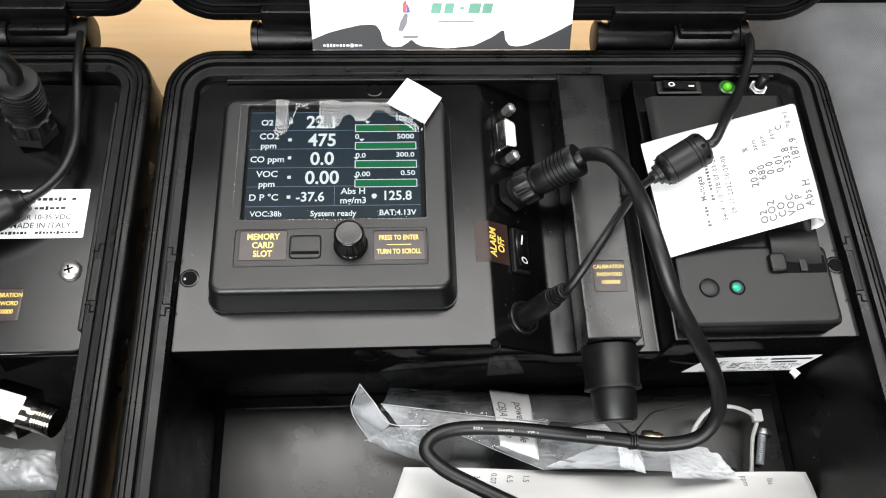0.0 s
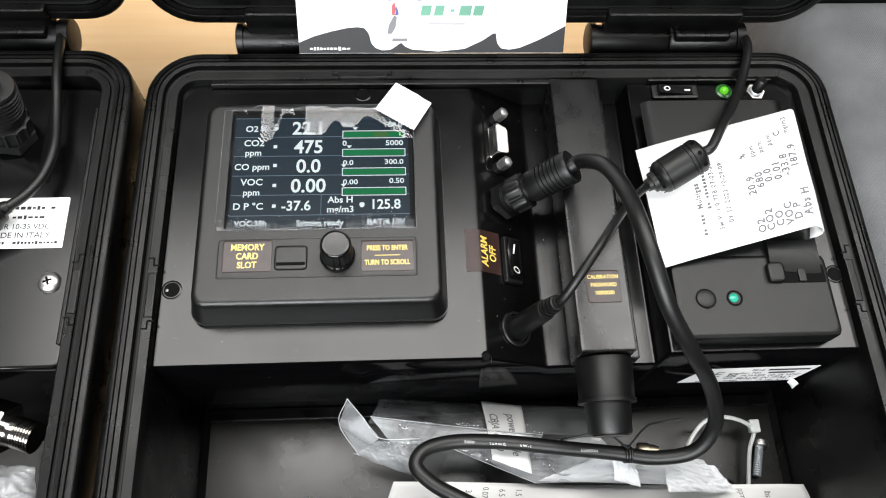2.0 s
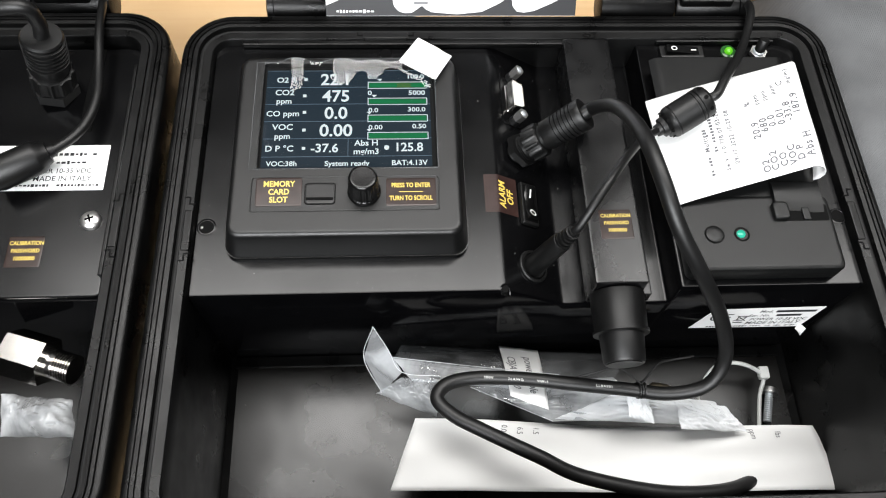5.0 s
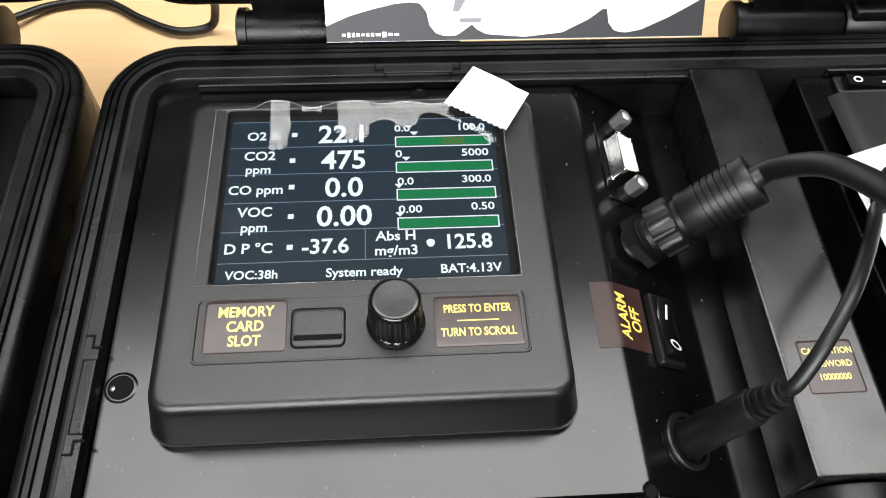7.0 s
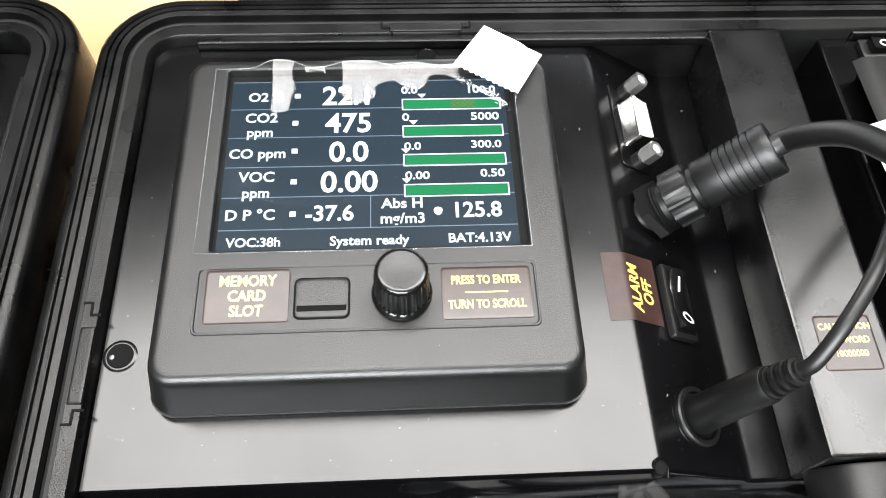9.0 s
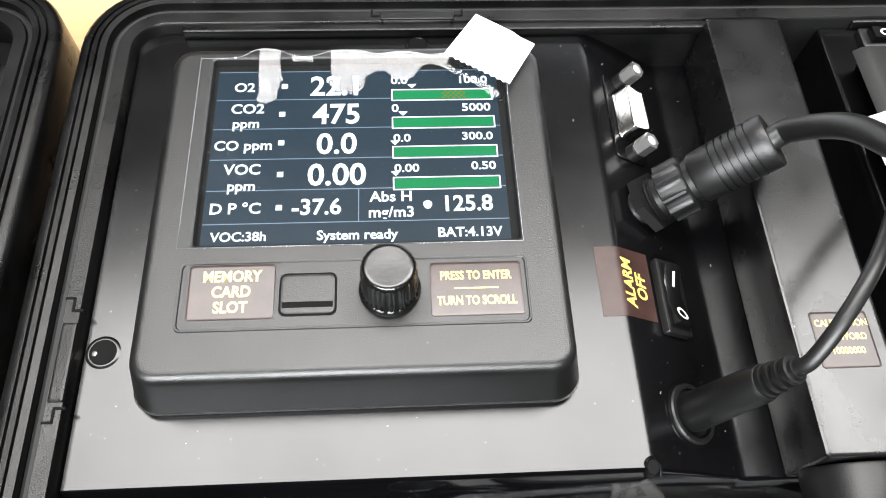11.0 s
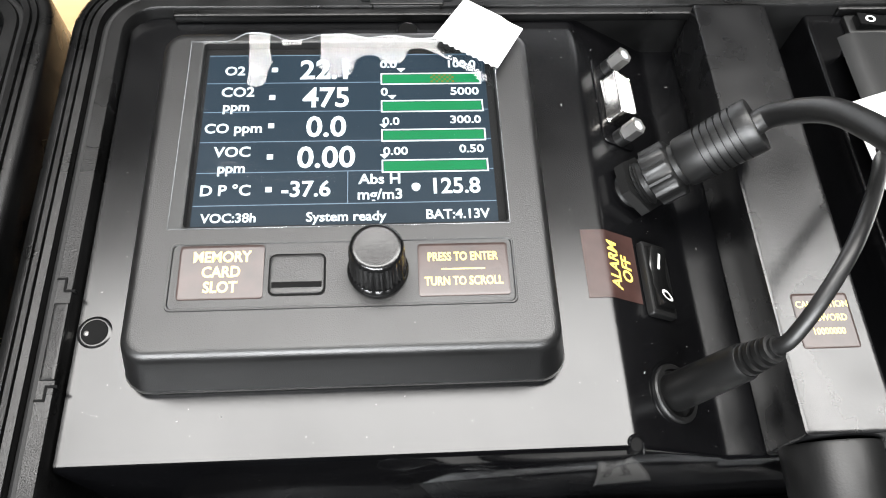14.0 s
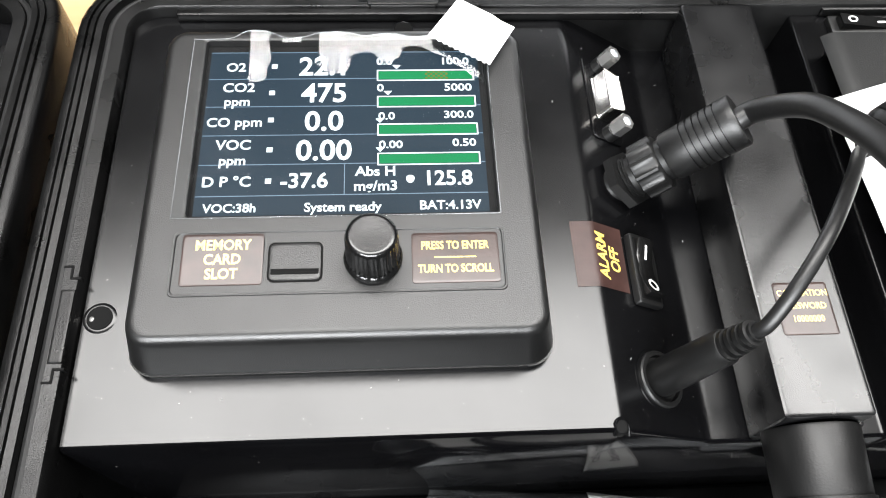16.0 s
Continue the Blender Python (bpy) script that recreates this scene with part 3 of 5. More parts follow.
for s in (-12.9, 12.9):
    bm = bmesh.new()
    prism(bm, hexagon(2.7), 3.6, 8.4, sm @ Matrix.Translation((0, s, 0)))
    jack = part("jack_screw", bm, CHROME, sock, smooth=20)
    part("stand_off", turned(bmesh.new(), None, None, [(0.4, 2.6), (3.3, 2.6), (3.6, 2.1)], 18, m=sm @ Matrix.Translation((0, s, 0))), PLUG, jack)
    part("thread_hole", turned(bmesh.new(), None, None, [(8.42, 1.5), (8.5, 1.4)], 16, m=sm @ Matrix.Translation((0, s, 0))), ZINC, jack)

# rocker switch on the slope
rm = slope(32.4, 175.0)


def rocker_z(y):
    """Height of the hollowed rocker along its length."""
    return 2.5 + 2.3 * (y / 8.4) ** 2 - 0.05 * y


rock = part("alarm_switch", slab(bmesh.new(), -4.6, 4.6, -10.6, 10.6, 0, 2.4, 0.8, 0.5, rm), PLUG, panel, "black rocker switch with white marks")
# black sheet on the frame, painting the shade round the rocker
part("rocker_shade", slab(bmesh.new(), -3.7, 3.7, -9.2, 9.2, 2.2, 2.48, 0.4, 0.02, rm), HOLE, rock)
bm = bmesh.new()
rows = [-8.4 + 16.8 * i / 12 for i in range(13)]
loft(bm, [[rm @ Vector(p) for p in ((-3.0, y, 2.3), (3.0, y, 2.3), (3.0, y, rocker_z(y) - 0.25), (2.7, y, rocker_z(y)), (-2.7, y, rocker_z(y)), (-3.0, y, rocker_z(y) - 0.25))] for y in rows], True, True, True)
part("rocker", bm, KNOB, rock)
bm = bmesh.new()
bar_of(bm, 0, 4.8, 0.8, 4.0, lambda x, y: rm @ Vector((x, y, rocker_z(y) + 0.12)))
loft(bm, [[rm @ Vector((0.2 + r * math.cos(a * 0.3927), -5.2 + r * 1.25 * math.sin(a * 0.3927), rocker_z(-5.2 + r * 1.25 * math.sin(a * 0.3927)) + 0.1)) for a in range(16)] for r in (1.0, 1.6)])
part("switch_marks", bm, WHITE_INK, rock)

# alarm label, stuck over the fold
def alarm_place(x, y):
    """x from the label's left edge, y from its middle; it wraps over the fold at x = 18.5."""
    cx = 12.4 + x
    if cx <= 17.5:
        return (cx, 177.2 + y, PZ + 0.12)
    return tuple(slope(18.5 + (cx - 18.5) * 0.8, 177.2 + y) @ Vector((0, 0, 0.14)))


bm = bmesh.new()
sheet(bm, lambda u, v: Vector(alarm_place(u * 17.6, (v - 0.5) * 19.5)), 14, 8)
alarm = part("alarm_label", bm, LABEL_MATT, panel, "dark brown glossy film label with gold letters")
bm = lettering("ALARM", 3.7, lambda x, y: Vector(alarm_place(8.7 - y, x + y * 0.12)) + SLOPE_N * 0.08, bold=0.035, squeeze=0.84)
lettering("OFF", 3.7, lambda x, y: Vector(alarm_place(13.4 - y, x - 0.6 + y * 0.12)) + SLOPE_N * 0.08, bm, bold=0.035, squeeze=0.84)
part("lettering", bm, LABEL_INK, alarm)

# power socket ring on the slope
pm = slope(32.4, 144.4)
ring_ob = part("power_socket", turned(bmesh.new(), None, None, [(0, 7.6), (0.9, 7.6), (1.3, 7.2), (1.3, 6.2), (0.3, 5.9)], 32, m=pm), PLUG, panel, "black threaded power socket ring")
part("socket_washer", turned(bmesh.new(), None, None, [(0, 8.4), (0.3, 8.35), (0.4, 7.6)], 32, True, False, m=pm), PANEL, ring_ob)

# rating label on the skirt below the printer
LM = Matrix(((1, 0, 0), (0, 0.005, -1.0), (0, 1.36, 0.005))).to_4x4()
LM.translation = Vector((138.6, skirt_y(56.0) - 0.1, 56.0))
bm = bmesh.new()
prism(bm, [(-26, -8.0), (29.0, -8.5), (30.5, 10.0), (-21.0, 9.0)], 0, 0.2, LM)
rate = part("rating_label", bm, LABEL_WHITE, panel, "white rating label with small black print", smooth=0)
bm = lettering("POWER 10-35 VDC", 2.4, on(LM, 14.0, -0.6, 0, 0.26), bold=0.02)
lettering("MADE IN ITALY", 2.8, on(LM, 13.0, -4.0, 0, 0.26), bm, bold=0.02)
lettering("CE", 6.5, on(LM, -15.0, 1.5, 0, 0.26), bm)
for text, cx, cy in (("Mod.", 4.5, 6.6), ("Ser. No.", 3.0, 3.0)):
    lettering(text, 2.2, on(LM, cx, cy, 0, 0.26), bm, bold=0.02)
bar_of(bm, 18.5, 6.6, 19, 1.9, on(LM, 0, 0, 0, 0.26))
bar_of(bm, 17.0, 3.0, 12, 1.9, on(LM, 0, 0, 0, 0.26))
small_print(bm, 4, -6.9, 44, 1.5, on(LM, 0, 0, 0, 0.26), 5)
# crossed-out bin mark
for cx, cy, w, h, a in ((-4.5, 2.6, 4.4, 0.7, 0), (-6.2, 0.6, 0.6, 4.0, 6), (-2.8, 0.6, 0.6, 4.0, -6), (-4.5, -1.3, 3.0, 0.6, 0), (-4.5, 0.6, 7.6, 0.5, 40), (-4.5, 0.6, 7.6, 0.5, -40), (-4.5, -3.2, 4.6, 1.0, 0)):
    bar_of(bm, 0, 0, w, h, on(LM, cx, cy, a, 0.26))
part("print", bm, INK_DARK, rate, smooth=0)
bm = bmesh.new()
sheet(bm, lambda u, v: LM @ Vector((27.0 + 3.2 * u, -9.0 + 3.0 * v - 2.0 * u * (1 - v), 0.3 + 2.6 * u * u + 1.0 * (1 - v))), 6, 6, 0.15)
part("curled_corner", bm, LABEL_WHITE, rate, smooth=180)

# printer bay: switch, lamp and aerial socket behind the printer
rs = part("printer_switch", slab(bmesh.new(), 104.5, 126.5, 252.2, 259.8, PZ - 0.4, PZ + 2.0, 0.8, 0.5), PLUG, panel, "black rocker switch with white marks")
bm = bmesh.new()
loft(bm, [[(107.0, 253.6, 95.9), (124.0, 253.6, 95.9), (124.0, 258.4, 95.9), (107.0, 258.4, 95.9)],
          [(107.2, 253.8, 98.6), (123.8, 253.8, 96.3), (123.8, 258.2, 96.3), (107.2, 258.2, 98.6)]], True, False, True)
part("rocker", bm, KNOB, rs)
bm = bmesh.new()
bar_of(bm, 121.0, 256.0, 3.0, 0.8, lambda x, y: (x, y, 96.85))
loft(bm, [[(111.0 + r * 1.2 * math.cos(a * 0.3927), 256 + r * math.sin(a * 0.3927), 98.3) for a in range(16)] for r in (0.8, 1.3)])
part("switch_marks", bm, WHITE_INK, rs)
lamp = part("status_lamp", turned(bmesh.new(), (139.8, 256.8, PZ - 0.3), (0, 0, 1), [(0, 4.0), (1.0, 3.9), (1.3, 3.0), (0.9, 2.7)], 24), LED_RING, panel, "dark green lamp holder")
part("lamp_dome", turned(bmesh.new(), (139.8, 256.8, PZ + 0.5), (0, 0, 1), [(0, 2.0), (1.2, 1.9), (2.0, 1.3), (2.3, 0.4)], 20), LED_ON, lamp, "lit green lamp")
ant = part("aerial_socket", prism(bmesh.new(), hexagon(4.4), PZ - 0.2, PZ + 2.0, Matrix.Translation((154.5, 255.6, 0))), CHROME, panel, "nickel aerial socket with a black cap", smooth=20)
part("socket_thread", turned(bmesh.new(), (154.5, 255.6, PZ + 1.5), (0, 0, 1), [(0, 3.0), (1.5, 3.0), (1.9, 2.6)], 20), ZINC, ant)
part("socket_cap", turned(bmesh.new(), (154.5, 255.6, PZ + 2.6), (0.1, 0.25, 1), [(0, 2.6), (6.0, 2.6), (6.6, 2.1)], 20), PLUG, ant)

# ---- display unit ----
disp = thing("display_unit", (-47, 195, 94), "black plastic display unit with a lit colour screen", "display")
DX0, DX1, DY0, DY1, DZ = -99.0, 3.8, 145.6, 243.6, 111.0
WX0, WX1, WY0, WY1 = -85.2, -9.0, 180.9, 236.4
FX0, FX1, FY0, FY1 = -88.6, -8.6, 180.2, 236.8
bm = bmesh.new()
rows = [(0.4, 94.0, 6.5), (0.0, 96.4, 6.5), (0.8, 96.6, 6.5), (0.85, 97.1, 6.5), (0.3, 97.3, 6.5), (2.6, 108.2, 6), (3.0, 109.6, 5.5), (3.7, 110.6, 5), (4.8, 111.0, 4), (5.6, 111.0, 3.6)]
loops = [[Vector((x, y, z)) for x, y in rrect(DX0 + i, DX1 - i, DY0 + i, DY1 - i, r, 6)] for i, z, r in rows]
loops += [[Vector((x, y, z)) for x, y in rrect(WX0 - g, WX1 + g, WY0 - g, WY1 + g, 1.0, 6)] for g, z in ((0.9, DZ), (0.4, DZ), (0.1, DZ - 0.2), (0.0, 108.0))]
loft(bm, loops)
body = part("housing", bm, HOUSING, disp, "black textured plastic housing")
# shallow bezel round the controls
bm = bmesh.new()
loft(bm, [[Vector((x, y, z)) for x, y in rrect(-86.6 - g, -9.0 + g, 160.0 - g, 176.0 + g, 1.4, 5)] for g, z in ((0.55, DZ + 0.02), (0.4, DZ + 0.3), (0.1, DZ + 0.3), (-0.1, DZ + 0.04))])
part("control_bezel", bm, HOUSING, disp)


def film_label(x0, x1, y0, y1, lines, size, squeeze, mat, lift=0.0):
    """A printed film on the housing; lift raises its back edge, in degrees."""
    m = Matrix.Translation((0, y0, DZ)) @ Matrix.Rotation(radians(lift), 4, "X") @ Matrix.Translation((0, -y0, 0))
    lab = part("control_label", slab(bmesh.new(), x0, x1, y0, y1, -0.1, 0.16, 0.8, 0.05, m), mat, disp, "dark brown film label with gold letters")
    bm = bmesh.new()
    for text, cx, cy in lines:
        if text:
            lettering(text, size, on(m, cx, cy, 0, 0.2), bm, bold=0.03, squeeze=squeeze)
        else:
            bar_of(bm, cx, cy, 10.0, 0.3, on(m, 0, 0, 0, 0.2))
    part("lettering", bm, LABEL_INK, lab)


film_label(-84.8, -65.8, 162.2, 175.4, (("MEMORY", -75.3, 172.4), ("CARD", -75.3, 168.7), ("SLOT", -75.3, 165.0)), 2.7, 0.86, LABEL_GLOSS, 2.2)
film_label(-30.9, -10.0, 161.6, 174.9, (("PRESS TO ENTER", -20.5, 171.4), ("", -20.5, 168.3), ("TURN TO SCROLL", -20.5, 165.2)), 2.2, 0.72, LABEL_DARK)
slot = part("card_slot", slab(bmesh.new(), -64.4, -52.2, 163.0, 172.8, DZ - 0.1, DZ + 0.5, 1.4, 0.35), HOUSING, disp, "black memory card slot cover")
part("slot_gap", slab(bmesh.new(), -63.9, -52.7, 164.5, 165.9, DZ + 0.3, DZ + 0.62, 0.2, 0.05), HOLE, slot)
part("slot_seam", slab(bmesh.new(), -64.75, -51.85, 162.65, 173.15, DZ - 0.15, DZ + 0.1, 1.6, 0.03), HOLE, slot)
# knurled knob
bm = bmesh.new()
turned(bm, (-40.0, 168.4, DZ), (0, 0, 1), [(0.4, 6.9), (0.9, 7.0), (1.5, 6.8), (1.9, 6.3), (11.0, 5.95), (11.8, 5.7), (12.2, 5.2), (12.2, 4.6), (12.1, 2.0), (12.1, 0.3)], 108,
       wave=lambda a, d: (0.022 * (1 if math.sin(a * 36) > 0 else -1)) if 1.95 > d > 1.8 or 10.9 < d < 11.1 else 0)
part("knob", bm, KNOB, disp, "black knurled turning knob")

# the lit screen and what stands on it
SZ = 108.9
scr = part("screen", slab(bmesh.new(), -85.1, -9.1, 181.0, 236.3, SZ - 1.0, SZ - 0.08, 0.4, 0.05), HOLE, disp, "dark glass of the screen")
bm = bmesh.new()
bar_of(bm, -47.6, 207.9, 73.2, 52.4, flat(0, 0, SZ - 0.05))
part("lit_area", bm, LCD, scr, "dark blue lit area of the screen", smooth=0)
bm = bmesh.new()
for y in (224.6, 215.3, 206.0, 196.9, 187.6, 233.9):
    bar_of(bm, -47.6, y, 73.0, 0.22, flat(0, 0, SZ - 0.02))
bar_of(bm, -47.3, 192.2, 0.2, 9.2, flat(0, 0, SZ - 0.02))
part("grid_lines", bm, LCD_LINE, scr, smooth=0)
bm = bmesh.new()
for text, x, y, size, sq in (
        ("O2 %", -75.2, 228.6, 2.97, 1.0), ("CO2", -75.9, 221.6, 3.08, 1.0), ("ppm", -76.0, 216.9, 2.86, 1.0), ("CO ppm", -76.2, 210.1, 2.97, 1.0),
        ("VOC", -75.9, 202.9, 3.08, 1.0), ("ppm", -75.8, 198.1, 2.86, 1.0), ("D P °C", -76.8, 191.7, 3.08, 1.0), ("VOC:38h", -75.4, 184.0, 2.53, 0.98),
        ("System ready", -47.6, 183.9, 2.64, 0.98), ("BAT:4.13V", -20.8, 184.0, 2.64, 0.98), ("22.1", -53.2, 228.6, 6.48, 0.92), ("475", -53.0, 219.4, 6.48, 0.92),
        ("0.0", -52.9, 210.1, 6.48, 0.95), ("0.00", -52.7, 200.8, 6.48, 0.95), ("-37.6", -57.4, 191.7, 4.52, 0.95), ("Abs H", -39.4, 194.3, 2.97, 1.0),
        ("mg/m3", -39.4, 189.9, 2.97, 1.0), ("125.8", -21.0, 191.9, 4.52, 0.92), ("5000", -16.9, 221.2, 2.53, 1.1), ("0", -38.0, 221.2, 2.53, 1.1),
        ("0.0", -36.4, 211.7, 2.42, 1.1), ("300.0", -17.2, 212.0, 2.42, 1.1), ("0.00", -35.4, 202.5, 2.42, 1.1), ("0.50", -16.2, 202.9, 2.42, 1.1),
        ("0.0", -36.8, 230.4, 2.42, 1.1), ("100.0", -17.4, 230.4, 2.42, 1.1)):
    lettering(text, size, flat(x, y, SZ), bm, bold=0.026, squeeze=sq)
for x, y in ((-67.0, 219.9), (-66.8, 210.9), (-66.6, 201.4), (-66.4, 191.9), (-66.8, 229.0)):
    bar_of(bm, x, y, 1.5, 1.5, flat(0, 0, SZ))
heart = [(-30.6 + 1.1 * math.cos(radians(a)), 192.2 + (0.9 if a < 180 else 1.5) * math.sin(radians(a))) for a in range(0, 360, 30)]
bm.faces.new([bm.verts.new((x, y, SZ)) for x, y in heart])
for y0, mark in ((225.6, -33.5), (216.6, -36.0), (207.4, -38.2), (198.1, -38.2)):
    for cx, cy, w, h in ((-25.6, y0 + 1.75, 26.6, 0.35), (-25.6, y0 - 1.75, 26.6, 0.35), (-38.75, y0, 0.35, 3.5), (-12.45, y0, 0.35, 3.5)):
        bar_of(bm, cx, cy, w, h, flat(0, 0, SZ))
    tri = [(mark - 1.2, y0 + 3.6), (mark + 1.2, y0 + 3.6), (mark, y0 + 2.2)]
    bm.faces.new([bm.verts.new((x, y, SZ)) for x, y in tri])
part("screen_lettering", bm, LCD_WHITE, scr, smooth=0)
bm = bmesh.new()
for y0 in (225.6, 216.6, 207.4, 198.1):
    bar_of(bm, -25.6, y0, 25.6, 2.8, flat(0, 0, SZ))
part("screen_bars", bm, LCD_GREEN, scr, smooth=0)
bm = bmesh.new()
for i in range(9):
    for j in range(4):
        if (i + j) % 2 == 0:
            bar_of(bm, -25.4 + i * 0.7, 224.6 + j * 0.7, 0.62, 0.62, flat(0, 0, SZ + 0.02))
part("screen_hatch", bm, LCD_AMBER, scr, "amber chequered stretch of the top bar", smooth=0)


# protective film over the window, lifted and wrinkled along its back edge
def film_point(u, v):
    x, y = FX0 + u * (FX1 - FX0), FY0 + v * (FY1 - FY0)
    lobe = sum(a * math.exp(-abs((u - c) / s) ** 3) for c, s, a in ((0.22, 0.07, 0.27), (0.475, 0.09, 0.22), (0.66, 0.07, 0.15)))
    lobe += 0.24 * max(0.0, min(1.0, (u - 0.73) / 0.22))
    start = 0.985 - lobe + 0.008 * math.sin(u * 31)
    k = max(0.0, v - start) * (FY1 - FY0)
    z = DZ + 0.12 + (0.11 * k * k if k < 1 else 0.22 * k - 0.11) + 0.02 * noise.noise(Vector((x * 0.05, y * 0.05, 1)))
    z += 0.10 * min(1.0, k) * noise.noise(Vector((x * 0.28, y * 0.2, 7)))
    return (x, y, z)


film = part("screen_film", sheet(bmesh.new(), film_point, 90, 60), FOG, disp, "clear protective film wrinkled at its back edge", smooth=180)
film.visible_shadow = False
edge = [film_point(i / 40, 0.0) for i in range(41)]
side_l, side_r = [film_point(0.0, i / 30) for i in range(31)], [film_point(1.0, i / 30) for i in range(31)]
back = [film_point(i / 60, 1.0) for i in range(61)]
for line in (edge, side_l, side_r, back):
    part("film_edge", tube(bmesh.new(), line, 0.09, 5, 1), THINBAG, film)

# torn scrap of paper stuck to the film as a pull tab
def tab_outline():
    a, b, c, d = (-15.7, 247.4), (-0.6, 237.4), (-8.6, 223.6), (-24.8, 234.6)
    pts = [a]
    for i in range(8):
        t = i / 8
        pts.append((a[0] + (b[0] - a[0]) * t, a[1] + (b[1] - a[1]) * t))
    pts.append(b)
    pts.append(c)
    for i in range(1, 22):
        t = i / 22
        k = 0.35 if i % 2 else -0.35
        pts.append((c[0] + (d[0] - c[0]) * t + k * 0.5, c[1] + (d[1] - c[1]) * t + k))
    pts.append(d)
    return pts[1:]


bm = bmesh.new()
ol = tab_outline()
cx, cy = -12.4, 236.0
lift = lambda x, y: 114.2 + 0.055 * ((x - cx) * 0.5 + (y - cy)) ** 2 * 0.16 + (0.6 if y > 240 else 0)
rings = []
for k in (1.0, 0.7, 0.4, 0.1):
    rings.append([Vector((cx + (x - cx) * k, cy + (y - cy) * k, lift(cx + (x - cx) * k, cy + (y - cy) * k))) for x, y in ol])
loft(bm, rings, True, False, True)
low = [[p - Vector((0, 0, 0.12)) for p in r] for r in rings]
loft(bm, [rings[0], low[0]] + low[1:], True, False, True)
bmesh.ops.remove_doubles(bm, verts=bm.verts, dist=0.001)
solo("paper_scrap", bm, PAPER, "torn white paper scrap stuck on the screen film", "paper scrap", smooth=60)

# ---- sensor housing: the long bar in the channel, with its round outlet ----
bar = thing("sensor_housing", (66.5, 190, 72), "long black painted bar with a round outlet in the channel", "sensor housing")
bm = bmesh.new()
slab(bm, 55.6, 78.0, 129.8, 260.5, 78.6, 100.0, 0.8, 0.5)
part("bar", bm, BAR, bar, "satin black painted square bar")
slab_bm = slab(bmesh.new(), 79.0, 84.0, 131.0, 260.0, 78.2, 84.0, 0.6, 0.4)
part("side_rail", slab_bm, BAR, bar)
bm = bmesh.new()
turned(bm, (67.0, 130.0, 88.0), (0.0, -1, -0.10), [(0, 11.3), (0.6, 11.6), (16.5, 11.2), (16.6, 11.8), (18.0, 11.8), (18.2, 9.4), (29.5, 8.8), (30.5, 8.2)], 40)
part("outlet", bm, PLUG, bar, "black round outlet sleeve with a collar")
part("outlet_end", turned(bmesh.new(), (67.0, 99.8, 84.9), (0, -1, -0.10), [(0, 7.4), (0.6, 7.4), (0.7, 5)], 30), PLUG, bar)
lab = part("password_label", slab(bmesh.new(), 60.6, 74.8, 150.2, 164.4, 99.95, 100.14, 0.7, 0.04), LABEL_GLOSS, bar, "dark film label with gold letters")
bm = bmesh.new()
for text, y in (("CALIBRATION", 161.4), ("PASSWORD", 157.9), ("10000000", 154.4)):
    lettering(text, 1.75, flat(67.9, y, 100.19), bm, bold=0.02, squeeze=0.86)
part("lettering", bm, LABEL_INK, lab)

# ---- thermal printer ----
prn = thing("thermal_printer", (128, 190, 94), "matt black panel printer with a cover and green lamp", "printer")
bm = bmesh.new()
slab(bm, 95.5, 162.0, 132.6, 168.5, 93.5, 104.2, 3.0, 1.6)
part("front_body", bm, PRINTER, prn, "matt black printer front")
bm = bmesh.new()


def cover_point(u, v):
    x, y = 95.2 + u * 66.0, 164.0 + v * 81.0
    z = 103.4 + 1.6 * math.sin(min(1, v * 1.4) * math.pi * 0.5) * (1 - max(0, v - 0.6) * 1.2)
    return (x, y, z - 2.2 * max(0, abs(u - 0.5) - 0.46) / 0.04)


sheet(bm, cover_point, 34, 34, 13.0)
part("paper_cover", bm, PRINTER, prn, "matt black hinged paper cover", smooth=50)
part("cover_groove", slab(bmesh.new(), 96.5, 107.0, 210.6, 211.3, 104.4, 105.1, 0.2, 0.1), HOLE, prn)
part("feed_button", turned(bmesh.new(), (107.9, 149.4, 104.0), (0, 0, 1), [(0, 3.9), (0.7, 3.8), (0.9, 3.4), (0.8, 1)], 28), PRINTER, prn)
bm = turned(bmesh.new(), (107.9, 149.4, 103.9), (0, 0, 1), [(0, 4.35), (0.4, 4.3), (0.42, 3.95)], 28, True, False)
part("button_gap", bm, HOLE, prn)
pl = part("printer_lamp", turned(bmesh.new(), (119.8, 149.4, 103.8), (0, 0, 1), [(0, 3.5), (0.5, 3.4), (0.55, 2.7), (0.2, 2.4)], 24), HOLE, prn)
part("lamp_lens", turned(bmesh.new(), (119.4, 149.5, 103.9), (0, 0, 1), [(0, 2.0), (0.8, 1.8), (1.2, 1.0)], 20), LED_OFF, pl, "teal green lamp lens")
# no well is sunk here: a black slab paints its shade
part("latch_shade", slab(bmesh.new(), 138.5, 160.0, 155.4, 163.5, 103.9, 104.35, 0.8, 0.1), HOLE, prn, "black slab painting the shade in the cover latch's well")
bm = bmesh.new()
sheet(bm, lambda u, v: (137.0 + 21.5 * u, 161.0 + 13.0 * v - 2.0 * u * (1 - v), 105.0 + 1.6 * math.sin(v * 2.4) - 0.8 * u), 8, 10, 2.2)
slab(bm, 135.2, 142.2, 155.6, 164.0, 103.8, 106.6, 1.6, 0.6)
part("cover_latch", bm, PRINTER, prn, smooth=50)
part("latch_post", slab(bmesh.new(), 148.4, 151.6, 155.8, 161.5, 104.3, 105.2, 0.3, 0.2), PRINTER, prn)

